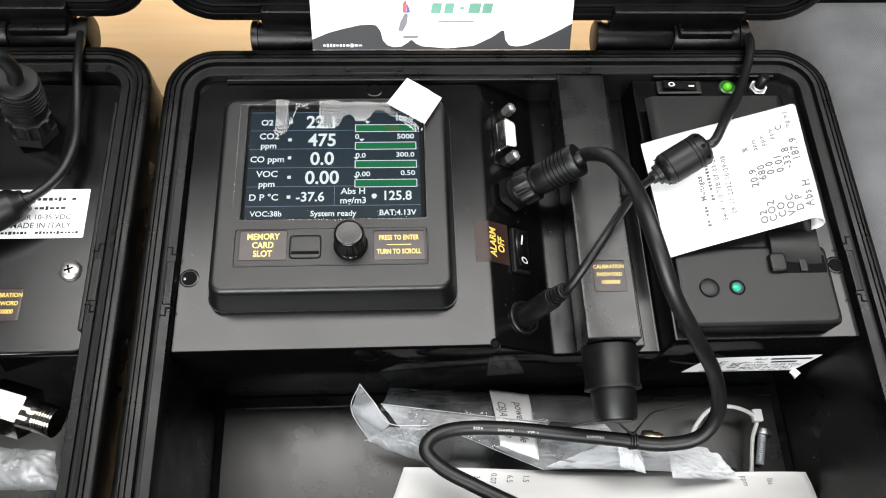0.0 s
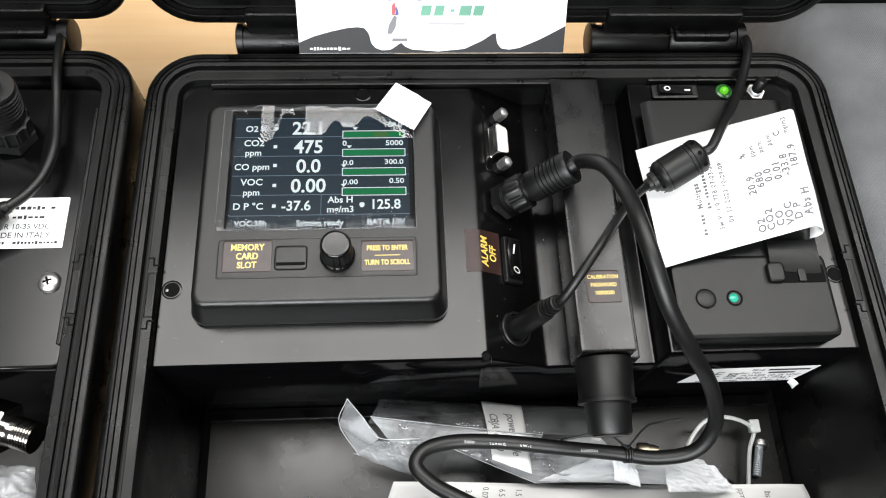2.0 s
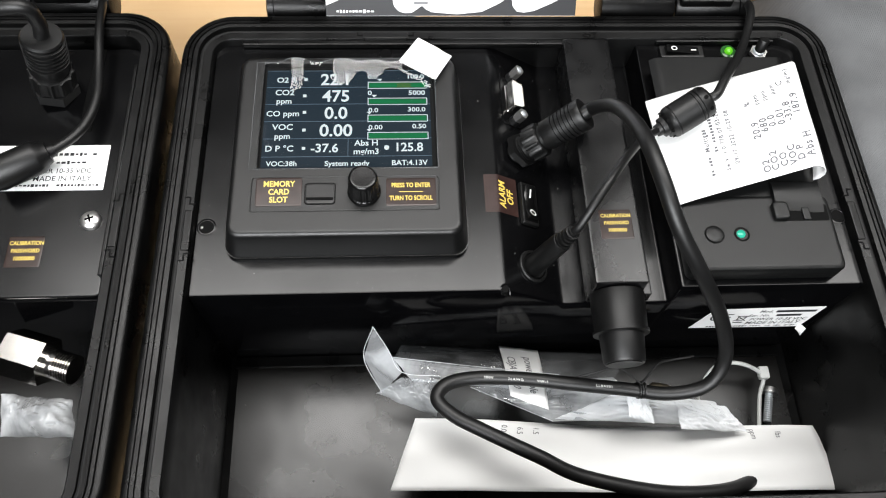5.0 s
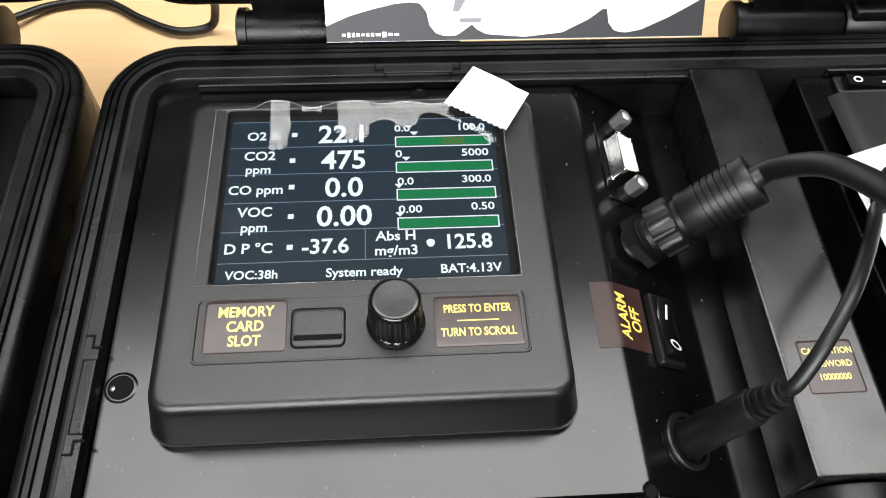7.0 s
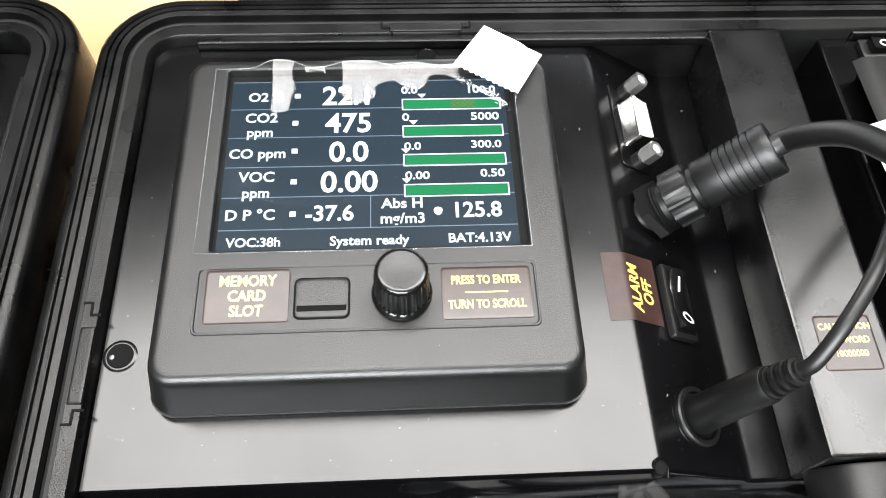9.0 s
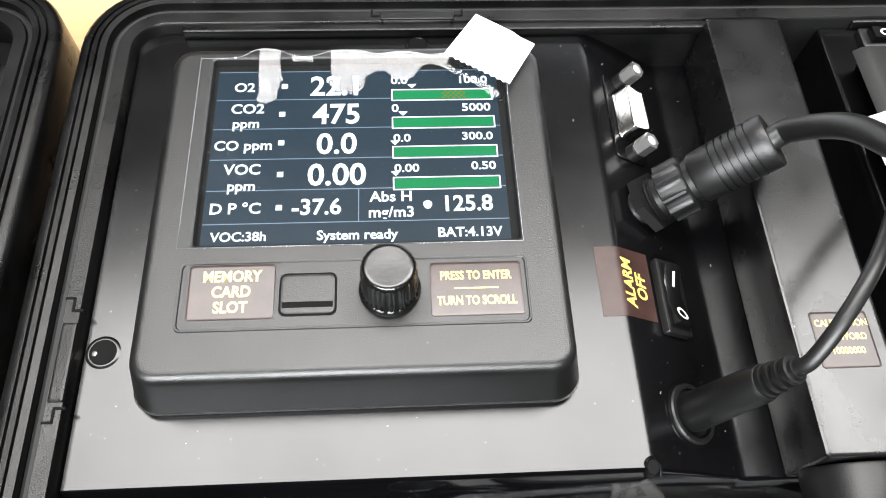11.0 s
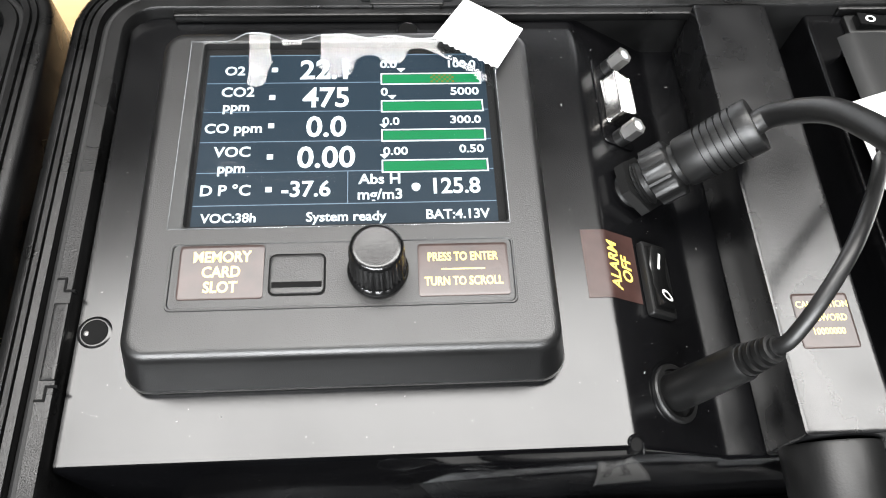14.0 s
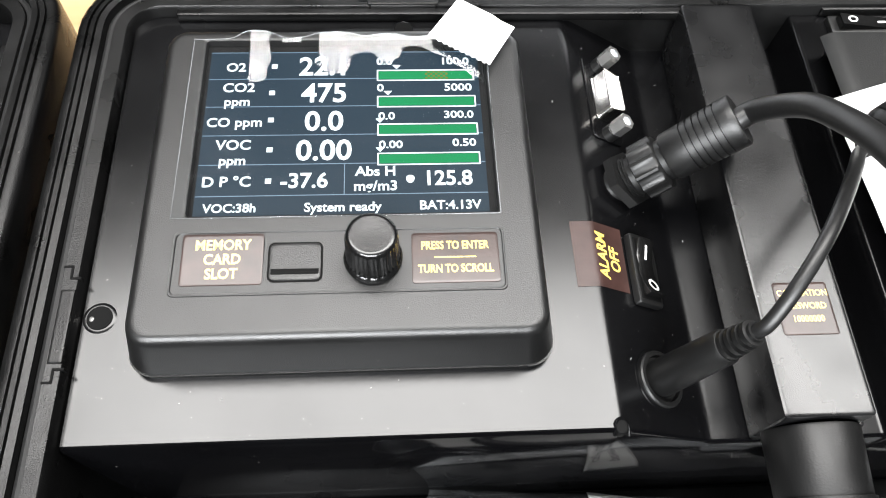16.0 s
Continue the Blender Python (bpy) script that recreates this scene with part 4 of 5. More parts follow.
# ---- printed receipt lying over the printer ----
def receipt_point(u, v):
    """u along the strip, v across it."""
    a, b, c, d = Vector((88.5, 218.5, 105.0)).xy, Vector((158.2, 231.6, 117.0)).xy, Vector((155.4, 175.4, 119.0)).xy, Vector((91.8, 162.6, 105.0)).xy
    p = (a * (1 - u) + b * u) * v + (d * (1 - u) + c * u) * (1 - v)
    z = 105.0 + 13.5 * u ** 0.9 + 1.0 * math.sin(v * 3.1) * (1 - u) + 0.8 * noise.noise(Vector((u * 2, v * 2, 3)))
    start = 0.955
    if u > start:
        arc = (u - start) / (1 - start)
        r = 6.5 - 3.8 * v
        turn = arc * (2.5 - 1.2 * v)
        flat_end = (a * (1 - start) + b * start) * v + (d * (1 - start) + c * start) * (1 - v)
        z_end = 105.0 + 13.5 * start ** 0.9 + 0.8 * noise.noise(Vector((start * 2, v * 2, 3)))
        out = r * math.sin(turn)
        p = flat_end + Vector((out, -0.12 * out))
        z = z_end - r * (1 - math.cos(turn))
    return Vector((p.x, p.y, z))


receipt = thing("receipt", (122, 196, 104), "white thermal paper receipt with grey print", "receipt")
part("paper_strip", sheet(bmesh.new(), receipt_point, 120, 24, 0.12), PAPER, receipt, "curling white thermal paper", smooth=180)


def receipt_place(u, v, turn=90):
    """Places letters that run across the strip."""
    def place(x, y):
        uu, vv = u - y / 73.0, v + x / 57.0
        p = receipt_point(uu, vv)
        n = (receipt_point(uu + 0.01, vv) - p).cross(receipt_point(uu, vv + 0.01) - p).normalized()
        return p + n * 0.12
    return place


bm = bmesh.new()
for text, u, v, size in (("Multigas", 0.30, 0.47, 2.3), ("Sw.V. 1.0.77B 07-03-20", 0.405, 0.44, 2.1), ("09-17-2022 10-29-08", 0.47, 0.45, 2.1),
                         ("O2", 0.645, 0.11, 3.3), ("20.9", 0.63, 0.44, 3.3), ("%", 0.615, 0.70, 2.6), ("CO2", 0.70, 0.14, 3.3), ("680", 0.685, 0.47, 3.3), ("ppm", 0.675, 0.72, 2.2),
                         ("CO", 0.76, 0.13, 3.3), ("0.0", 0.74, 0.49, 3.3), ("ppm", 0.73, 0.74, 2.2), ("VOC", 0.82, 0.15, 3.3), ("0.01", 0.80, 0.51, 3.3), ("ppm", 0.79, 0.78, 2.2),
                         ("D P", 0.875, 0.15, 3.3), ("-33.8", 0.855, 0.54, 3.3), ("C", 0.845, 0.82, 2.8), ("Abs H", 0.935, 0.21, 3.3), ("187.9", 0.915, 0.60, 3.3), ("mg/m3", 0.90, 0.87, 2.1)):
    lettering(text, size * 1.06, receipt_place(u, v), bm, squeeze=0.9, spacing=1.2, bold=0.045)
for u, v0, count in ((0.30, 0.16, 6), (0.355, 0.36, 12)):
    for k in range(count):
        if k != 2:
            bar_of(bm, 0, 0, 1.1, 1.7 - 0.5 * (k % 2), receipt_place(u, v0 + k * 0.029))
part("print", bm, THERMAL, receipt, smooth=0)

# ---- thick power cable with its round connector ----
cab = thing("connector_cable", (45, 200, 90), "thick black cable with a round threaded connector", "cable")
CA = Vector((30.0, 202.8, 86.9))
CD = Vector((28.6, 4.6, 25.6)).normalized()
fm = frame_of(CA, CD)
NM = frame_of(CA + CD * 3.2, SLOPE_N * 0.6 + CD * 0.4)
part("panel_nut", prism(bmesh.new(), hexagon(8.9), -1.6, 1.2, NM), PLUG, cab, "black hexagon nut", smooth=20)
bm = turned(bmesh.new(), None, None, [(-4.0, 5.4), (3.0, 5.4), (3.2, 6.6), (3.5, 5.9), (4.0, 6.6), (4.5, 5.9), (5.0, 6.6), (5.5, 5.9), (8, 5.9)], 32, m=fm)
part("thread", bm, PLUG, cab)
bm = turned(bmesh.new(), None, None, [(7.2, 6.9), (7.6, 7.9), (14.2, 7.9), (14.7, 7.3), (15.0, 6.4)], 72,
            wave=lambda a, d: 0.05 * (1 if math.sin(a * 12) > 0.2 else -0.6) if 7.4 < d < 14.4 else 0, m=fm)
part("coupling_ring", bm, PLUG, cab, "ribbed black coupling ring")
prof = [(14.5, 6.0), (16.4, 6.0), (16.6, 6.7), (17.2, 7.0), (22.6, 7.15)]
for i in range(6):
    d, r = 23.0 + i * 2.0, 7.15 + i * 0.06
    prof += [(d, r), (d + 0.1, r - 0.55), (d + 0.5, r - 0.55), (d + 0.6, r + 0.1), (d + 1.9, r + 0.06)]
prof += [(37.2, 7.5), (37.6, 7.2), (37.6, 5.0), (36.6, 3.4)]
part("boot", turned(bmesh.new(), None, None, prof, 36, m=fm), PLUG, cab, "black grooved strain boot")
mark = bmesh.new()
for i, w in enumerate((1.2, 0.5, 0.9, 1.2, 0.5)):
    a = radians(-112)
    bar_of(mark, i * 1.9 - 3.6, 0, w, 1.8, lambda x, y: fm @ Vector((7.16 * math.cos(a + y * 0.14), 7.16 * math.sin(a + y * 0.14), 19.2 + x * 0.5)))
part("mould_marks", mark, INK_GREY, cab)
CEND = CA + CD * 36.0
CPTS = [CEND, CEND + CD * 6, (64.9, 198.4, 129.0), (67.4, 188.2, 137.0), (68.8, 175.4, 144.5), (69.8, 162.8, 149.0), (72.7, 148.6, 148.0), (78.6, 133.4, 140.0), (90.4, 122.4, 124.0), (106.8, 114.8, 96.0), (114.1, 104.5, 76.0), (108.7, 95.5, 64.0), (93.2, 93.8, 58.0), (74.3, 96.9, 56.0), (52.3, 99.7, 56.0), (27.9, 102.9, 56.0), (7.0, 103.8, 56.0), (-6.0, 100.8, 57.0), (-10.3, 94.2, 58.0), (-3.5, 86.5, 59.0), (9.1, 79.2, 60.0), (32.1, 68.1, 58.0), (52.0, 60.0, 52.0), (90.0, 53.5, 44.0), (125.0, 56.0, 34.0), (146.0, 68.0, 22.0), (140.0, 84.0, 18.5), (120.0, 90.0, 18.0)]
cord = part("cord", tube(bmesh.new(), CPTS, 3.15, 16, 10), RUBBER, cab, "thick black rubber cord")
bm = bmesh.new()
tie_at = Vector((80.6, 96.0, 57.0))
for k in (-1.0, 0.2, 1.3):
    pts = [tie_at + Vector((k + 0.5 * math.sin(a), 3.5 * math.cos(a), 3.5 * math.sin(a))) for a in [i * math.pi / 6 for i in range(12)]]
    tube(bm, pts + pts[:1], 0.45, 6, 3)
tube(bm, [tie_at + Vector((0, 2, 3)), tie_at + Vector((8, 10, 6)), tie_at + Vector((14, 12, 5)), (103.0, 109.1, 62.0), (105.7, 109.8, 62.0)], 0.5, 6, 5)
tube(bm, [tie_at + Vector((0, 2, 3)), tie_at + Vector((-10, 9, 5)), (60.6, 103.6, 60.0), (52.6, 102.8, 56.0)], 0.5, 6, 5)
part("twist_tie", bm, RUBBER, cab, "black twist tie round the cord")
# faint print along the cord, where it lies level
CORD_A, CORD_B = Vector((71.9, 97.4, 56.0)), Vector((8.3, 104.0, 56.0))
along = (CORD_B - CORD_A).normalized()
for text, t in (("300V", 0.93), ("26AWG", 0.74), ("VW-1", 0.55), ("LL84201", 0.12)):
    c = CORD_A + (CORD_B - CORD_A) * t
    part("cord_print", lettering(text, 1.3, lambda x, y: c - along * x + Vector((0, y * 0.9 - 0.6, 3.22 - abs(y - 0.6) * 0.12)), None, spacing=1.25), WHITE_INK, cord, smooth=0)

# ---- thin charger lead: plug, cord, in-line filter ----
lead = thing("charger_lead", (40, 148, 85), "thin black lead with a barrel plug and in-line filter", "cable")
PA, PB = Vector((32.2, 144.6, 85.6)), Vector((44.4, 144.4, 119.9))
pd = (PB - PA).normalized()
fm2 = frame_of(PA, pd)
part("barrel_plug", turned(bmesh.new(), None, None, [(0.3, 4.7), (1.2, 4.9), (25.4, 4.3), (26.4, 3.9), (26.6, 3.0)], 28, m=fm2), PLUG, lead, "black moulded barrel plug")
prof = []
for i in range(4):
    d = 26.6 + i * 2.3
    prof += [(d, 3.7 - i * 0.2), (d + 1.2, 3.7 - i * 0.2), (d + 1.3, 2.3), (d + 2.2, 2.3)]
part("strain_relief", turned(bmesh.new(), None, None, prof, 20, m=fm2), PLUG, lead)
LP = PA + pd * 35.0
FA, FB = Vector((89.2, 197.6, 112.0)), Vector((111.1, 207.9, 121.0))
LPTS = [LP, LP + pd * 4 + Vector((0.6, 0.6, 0)), (51.0, 151.0, 128.5), (58.4, 160.6, 132.0), (67.2, 172.5, 130.0), (76.1, 183.9, 124.0), (83.4, 192.2, 116.5), FA]
part("cord", tube(bmesh.new(), LPTS, 1.75, 12, 8), RUBBER, lead, "thin black rubber cord")
fd = (FB - FA).normalized()
FL = (FB - FA).length
ff = frame_of(FA, fd)
prof = [(-1.0, 2.6), (1.5, 3.0), (1.6, 4.4), (3.6, 4.6), (3.8, 5.4), (5.6, 7.0), (7.0, 7.4), (7.2, 7.0), (7.7, 7.0), (7.9, 7.4), (FL - 7.5, 7.4), (FL - 7.3, 7.0), (FL - 6.9, 7.0), (FL - 6.7, 7.4), (FL - 5.9, 7.4), (FL - 5.7, 7.0), (FL - 5.3, 7.0), (FL - 5.1, 7.4), (FL - 2.0, 7.3), (FL - 0.8, 6.4), (FL, 4.6), (FL, 2.5)]
filt = part("inline_filter", turned(bmesh.new(), None, None, prof, 32, m=ff), PLUG, lead, "black moulded in-line filter with dimples")
# dimples are raised black discs, painting the shade of small hollows
for d in (4.6, FL - 2.9):
    for k in range(8):
        a = k * math.pi / 4 + 0.2
        r = 6.2 if d < 6 else 7.3
        q = ff @ Vector((r * math.cos(a), r * math.sin(a), d))
        nrm = (q - (FA + fd * d)).normalized()
        part("dimple", turned(bmesh.new(), q, nrm, [(-0.2, 1.0), (0.12, 0.95)], 12), HOLE, filt)
part("cord", tube(bmesh.new(), [FB, FB + fd * 4, (121.0, 219.6, 121.0), (133.9, 238.5, 112.0), (144.0, 256.4, 106.0), (150.4, 271.4, 104.0), (153.0, 280.4, 101.0), (155.4, 289.1, 92.0), Vector((158, 300, 60))], 2.1, 12, 8), RUBBER, lead, "thin black rubber cord")

# ---- display card leaning in the lid ----
crd = thing("display_card", (1.5, 275, 99.6), "white display card with a dark wavy foot, leaning in the lid", "card")
CM = Matrix.Translation((1.8, 275.2, 99.9)) @ Matrix.Rotation(radians(90 - CARD_LEAN), 4, "X")
CW, CH = 61.6, 96.0
bm = bmesh.new()
prism(bm, [(-CW, 0), (CW, 0), (CW, CH), (-CW, CH)], -0.5, 0, CM)
part("card_sheet", bm, CARD, crd, "glossy white card", smooth=0)


WAVE = ((0, 5), (0.06, 8), (0.12, 10), (0.18, 11.6), (0.22, 12), (0.245, 11.6), (0.262, 9), (0.268, 5), (0.285, 2.4), (0.31, 1.4), (0.34, 1.6), (0.365, 3.6), (0.38, 5),
        (0.395, 3.2), (0.42, 1.8), (0.52, 0.8), (0.62, 2), (0.69, 6), (0.725, 9), (0.738, 9.2), (0.742, 5), (0.76, 2.2), (0.79, 1.6), (0.83, 2.4), (0.90, 6), (0.96, 9.8), (1, 12.5))


def wave_top(x):
    """Upper edge of the dark foot in millimetres, x from -1 to 1 across the card."""
    return float(np.interp((x + 1) / 2, [a for a, b in WAVE], [b for a, b in WAVE]))


bm = bmesh.new()
n = 160
lo = [CM @ Vector((-CW + 2 * CW * i / n, 0.1, 0.05)) for i in range(n + 1)]
hi = [CM @ Vector((-CW + 2 * CW * i / n, max(0.3, wave_top(-1 + 2 * i / n)), 0.05)) for i in range(n + 1)]
loft(bm, [lo, hi], False)
part("wavy_foot", bm, INK_DARK, crd, "dark grey wavy print", smooth=0)
part("headline", lettering("COLOR", 11.5, lambda x, y: CM @ Vector((4.5 + x + y * 0.16, 46.5 + y, 0.06)), squeeze=1.06), INK_BLUE, crd, smooth=0)


def italic(cx, cy):
    return lambda x, y: CM @ Vector((cx + x + y * 0.2, cy + y, 0.06))


for word, cx, cy, size in (("CO", -44.4, 29.3, 7.1), ("CO", -27.2, 29.3, 7.1), ("2", -19.6, 25.2, 3.6), ("O", -11.6, 29.3, 7.1), ("2", -6.2, 25.2, 3.6), ("Humidity", 17.8, 29.3, 7.1), ("OIL", 46.6, 29.3, 7.1)):
    part("word", lettering(word, size, italic(cx, cy), squeeze=1.1 if len(word) > 3 else 1.0), INK_BLUE, crd, smooth=0)
bm = bmesh.new()
for k, w in enumerate((5.4, 5.0, 2.2, 6.4, 5.4)):
    bar_of(bm, -7.0 + k * 6.0, 19.4, w * 0.85, 1.2 if k == 2 else 4.6, italic(0, 0))
part("maker_mark", bm, INK_GREEN, crd, "green maker's mark", smooth=0)
bm = bmesh.new()
bar_of(bm, 3.5, 13.4, 17, 0.6, italic(0, 0))
bar_of(bm, -16.5, 6.2, 7.0, 1.4, italic(0, 0))
part("small_print", bm, INK_GREY, crd, smooth=0)
bm = bmesh.new()
prism(bm, [(-21.0, 9.0), (-19.0, 8.8), (-17.0, 12.0), (-16.4, 16.5), (-17.8, 17.2), (-20.2, 13.0)], 0.03, 0.06, CM)
part("emblem", bm, INK_GREY, crd, "small grey emblem", smooth=0)
bm = bmesh.new()
prism(bm, [(-18.8, 17.5), (-17.4, 17.2), (-16.8, 20.5), (-17.4, 23.2), (-18.8, 21.5)], 0.07, 0.09, CM)
part("emblem", bm, INK_RED, crd, "small red emblem", smooth=0)
bm = bmesh.new()
prism(bm, [(-17.3, 17.0), (-15.4, 17.6), (-15.8, 19.4), (-16.6, 21.8)], 0.07, 0.09, CM)
part("emblem", bm, INK_BLUE, crd, "small blue emblem", smooth=0)
bm = bmesh.new()
small_print(bm, -48.5, 2.2, 19, 1.9, lambda x, y: CM @ Vector((x, y, 0.1)), 31)
part("address_line", bm, LABEL_WHITE, crd, "pale line of print on the dark foot", smooth=0)

# ---- in the front compartment ----
def bag_sheet(corners, bulge, seed, crumple=4.0):
    a, b, c, d = [Vector(p) for p in corners]

    def fn(u, v):
        p = (a * (1 - u) + b * u) * (1 - v) + (d * (1 - u) + c * u) * v
        k = math.sin(u * math.pi) ** 0.6 * math.sin(v * math.pi) ** 0.6
        w = noise.noise(Vector((u * 3.1, v * 2.3, seed))) + 1.3 * abs(noise.noise(Vector((u * 7 + v * 4, v * 5 - u * 3, seed + 4)))) + 0.3 * abs(noise.noise(Vector((u * 15, v * 10 + u * 5, seed + 9))))
        return p + Vector((crumple * 0.3 * w, crumple * 0.3 * noise.noise(Vector((u * 4, v * 4, seed + 7))), bulge * k + crumple * w * (0.3 + 0.7 * k)))
    return fn


bag = thing("plastic_bag", (30, 100, 20), "crumpled clear plastic bag with a white printed label", "plastic bag")
for corners, bulge, seed, crumple, mat, label in (
        (((-31.0, 116.0, 40.0), (73.0, 106.0, 42.0), (89.0, 121.0, 30.0), (-26.0, 129.0, 30.0)), 2, 2.0, 0.8, THINBAG, "clear plastic film"),
        (((-21.0, 106.6, 44.0), (42.0, 100.0, 44.0), (47.0, 107.0, 46.0), (-30.0, 118.0, 44.0)), 1.5, 6.0, 0.6, BAGGY, "hazy doubled fold of the bag"),
        (((-38.0, 103.0, 38.0), (-10.0, 92.0, 34.0), (-8.0, 106.0, 46.0), (-26.0, 106.0, 52.0)), 2.5, 3.0, 2.2, BAGGY, "crumpled hazy end of the bag"),
        (((6.0, 103.0, 43.0), (43.0, 87.0, 40.0), (90.0, 87.0, 40.0), (73.0, 106.0, 44.0)), 2, 9.0, 0.8, BAGGY, "hazy lower fold of the bag"),
        (((44.0, 88.0, 41.0), (133.0, 83.0, 35.0), (121.0, 95.0, 37.0), (75.0, 99.0, 45.0)), 3, 9.0, 1.6, MILKY, "milky crumpled end of the bag"),
        (((76.0, 86.0, 50.0), (88.0, 83.0, 47.0), (85.0, 98.0, 52.0), (75.0, 99.0, 54.0)), 1.5, 12.0, 0.8, MILKY, "milky fold of the bag"),
        (((101.0, 81.0, 44.0), (134.0, 80.0, 38.0), (125.0, 92.0, 40.0), (100.0, 95.0, 44.0)), 2, 15.0, 1.6, MILKY, "crumpled corner of the bag")):
    part("bag_film", sheet(bmesh.new(), bag_sheet(corners, bulge, seed, crumple), 70, 36), mat, bag, label, smooth=60)
flap_a, flap_b, flap_c, flap_d = Vector((-37.1, 115.8, 92.0)), Vector((-25.4, 105.4, 62.0)), Vector((-34.8, 101.0, 45.0)), Vector((-42.1, 111.1, 66.0))
bm = bmesh.new()
sheet(bm, lambda u, v: (flap_a * (1 - u) + flap_b * u) * (1 - v) + (flap_d * (1 - u) + flap_c * u) * v + Vector((0, 0, 3 * math.sin(u * 3.1) * math.sin(v * 3.1) + 1.5 * abs(noise.noise(Vector((u * 4, v * 4, 3)))))), 24, 18)
part("bag_flap", bm, BAGGY, bag, "stiff upright corner of the clear bag", smooth=60)
for pts in ((flap_a, (flap_a + flap_b) / 2 + Vector((0, 0, 0.8)), flap_b, (-8.2, 106.2, 52.0)), (flap_a, flap_d, flap_c), ((6.0, 103.0, 44.0), (24.0, 95.0, 43.0), (43.0, 87.0, 41.0)), ((-30.0, 118.0, 45.0), (8.0, 112.0, 47.0), (47.0, 107.0, 47.0))):
    part("bag_seam", tube(bmesh.new(), pts, 0.16, 6, 8), MILKY, bag)
bl = [Vector(p) for p in ((21.3, 125.2, 36.0), (40.0, 122.5, 36.0), (40.0, 89.9, 50.0), (23.2, 96.7, 50.0))]


def bag_label(u, v):
    return (bl[0] * (1 - u) + bl[1] * u) * (1 - v) + (bl[3] * (1 - u) + bl[2] * u) * v + Vector((0, 0, 2.5 * math.sin(v * 3.1) + 0.8 * noise.noise(Vector((u * 3, v * 4, 5)))))


bag_tag = part("bag_label", sheet(bmesh.new(), bag_label, 12, 20, 0.15), LABEL_WHITE, bag, "white paper label with grey print", smooth=180)
bm = bmesh.new()
for text, u, v, size in (("power cable", 0.66, 0.5, 3.6), ("CBJA  G020", 0.22, 0.52, 3.4)):
    lettering(text, size, lambda x, y: bag_label(u + y / 16.0, v + x / 34.0) + Vector((0, 0, 0.3)), bm, squeeze=0.9, bold=0.015)
part("print", bm, INK_GREY, bag_tag, smooth=0)

r2 = thing("folded_receipt", (50, 80, 20), "long white printed paper slip lying in the compartment", "receipt")
RA = [Vector(p) for p in ((-19.9, 89.8, 38.0), (167.2, 82.8, 30.0), (176.0, 53.6, 30.0), (-31.6, 59.2, 34.0))]


def slip(u, v):
    return (RA[0] * (1 - u) + RA[1] * u) * (1 - v) + (RA[3] * (1 - u) + RA[2] * u) * v + Vector((0, 0, 5 * math.sin(u * 7.0 + 1) * (1 - 0.4 * v) + 1.5 * noise.noise(Vector((u * 6, v * 3, 2)))))


part("paper_strip", sheet(bmesh.new(), slip, 60, 14, 0.12), PAPER, r2, "white thermal paper", smooth=180)
for text, u, v in (("3.7", 0.18, 0.16), ("0.07", 0.22, 0.14), ("6.5", 0.26, 0.14), ("1.5", 0.30, 0.13), ("ppm", 0.84, 0.14), ("lbs", 0.90, 0.15)):
    part("print", lettering(text, 2.6, lambda x, y: slip(u + y / 170.0, v + x / 40.0) + Vector((0, 0, 0.3))), THERMAL, r2, smooth=0)

bolt = thing("bolt", (150, 95, 14), "loose zinc-plated machine bolt on the case floor", "bolt")
b0, b1 = Vector((158.6, 104.2, 18.0)), Vector((154.2, 89.6, 18.0))
bd = (b1 - b0).normalized()
part("bolt_head", turned(bmesh.new(), b0 - bd * 1.0, bd, [(-1.2, 2.2), (-0.4, 3.8), (1.6, 4.2), (2.2, 4.2), (2.3, 2.2)], 24), CHROME, bolt)
part("bolt_shank", turned(bmesh.new(), b0 + bd * 1.2, bd, [(0, 2.0)] + [(0.6 + i * 0.55, 2.15 if i % 2 else 1.8) for i in range(int((b1 - b0).length / 0.55))], 14), ZINC, bolt)
tie = thing("cable_tie", (148, 100, 14), "loose white nylon cable tie looped on the case floor", "cable tie")
part("tie_strap", tube(bmesh.new(), [(146.8, 82.3, 22.0), (150.2, 100.2, 24.0), (152.1, 109.5, 28.0), (139.5, 114.2, 34.0), (126.9, 112.9, 34.0), (119.1, 103.2, 28.0), (118.7, 97.2, 24.0)], 1.0, 8, 8), NYLON, tie)
part("tie_head", slab(bmesh.new(), -2.4, 2.4, -3.0, 3.0, -1.8, 1.8, 0.6, 0.4, Matrix.Translation((152.7, 110.9, 28.0))), NYLON, tie)
# nickel fitting, given a tan metal colour
nickel_fit = turned(bmesh.new(), (88.7, 98.9, 46.0), (1, -0.1, 0.1), [(0, 3.0), (1, 3.6), (5, 3.6), (5.2, 3.0), (8, 3.0), (8.2, 2.4), (9.5, 2.4)], 20)
solo("nickel_fitting", nickel_fit, TAN_NICKEL, "small tan nickel fitting inside the clear bag", "fitting")

# ---- the second case's panel ----
OX, OY = -321.0, 2.2
p2 = thing("cover_panel", (-200, 190, 90), "flat glossy black panel in the second case", "panel")
LZ = 91.0
bm = slab(bmesh.new(), -440, -149.6, 132.0, 262.5, LZ - 2, LZ, 2.5, 0.5)
part("top_plate", bm, PANEL, p2, "flat glossy black plate")
bm = bmesh.new()
folded(bm, [(-432, LZ - 2.2), (-150.5, LZ - 2.2)], 131.2, 132.4, 76)
part("front_skirt", bm, SKIRT, p2)
part("side_post", slab(bmesh.new(), -150.4, -148.6, 140, 250, 84, 95.0, 0.5, 0.4), CASE, p2)
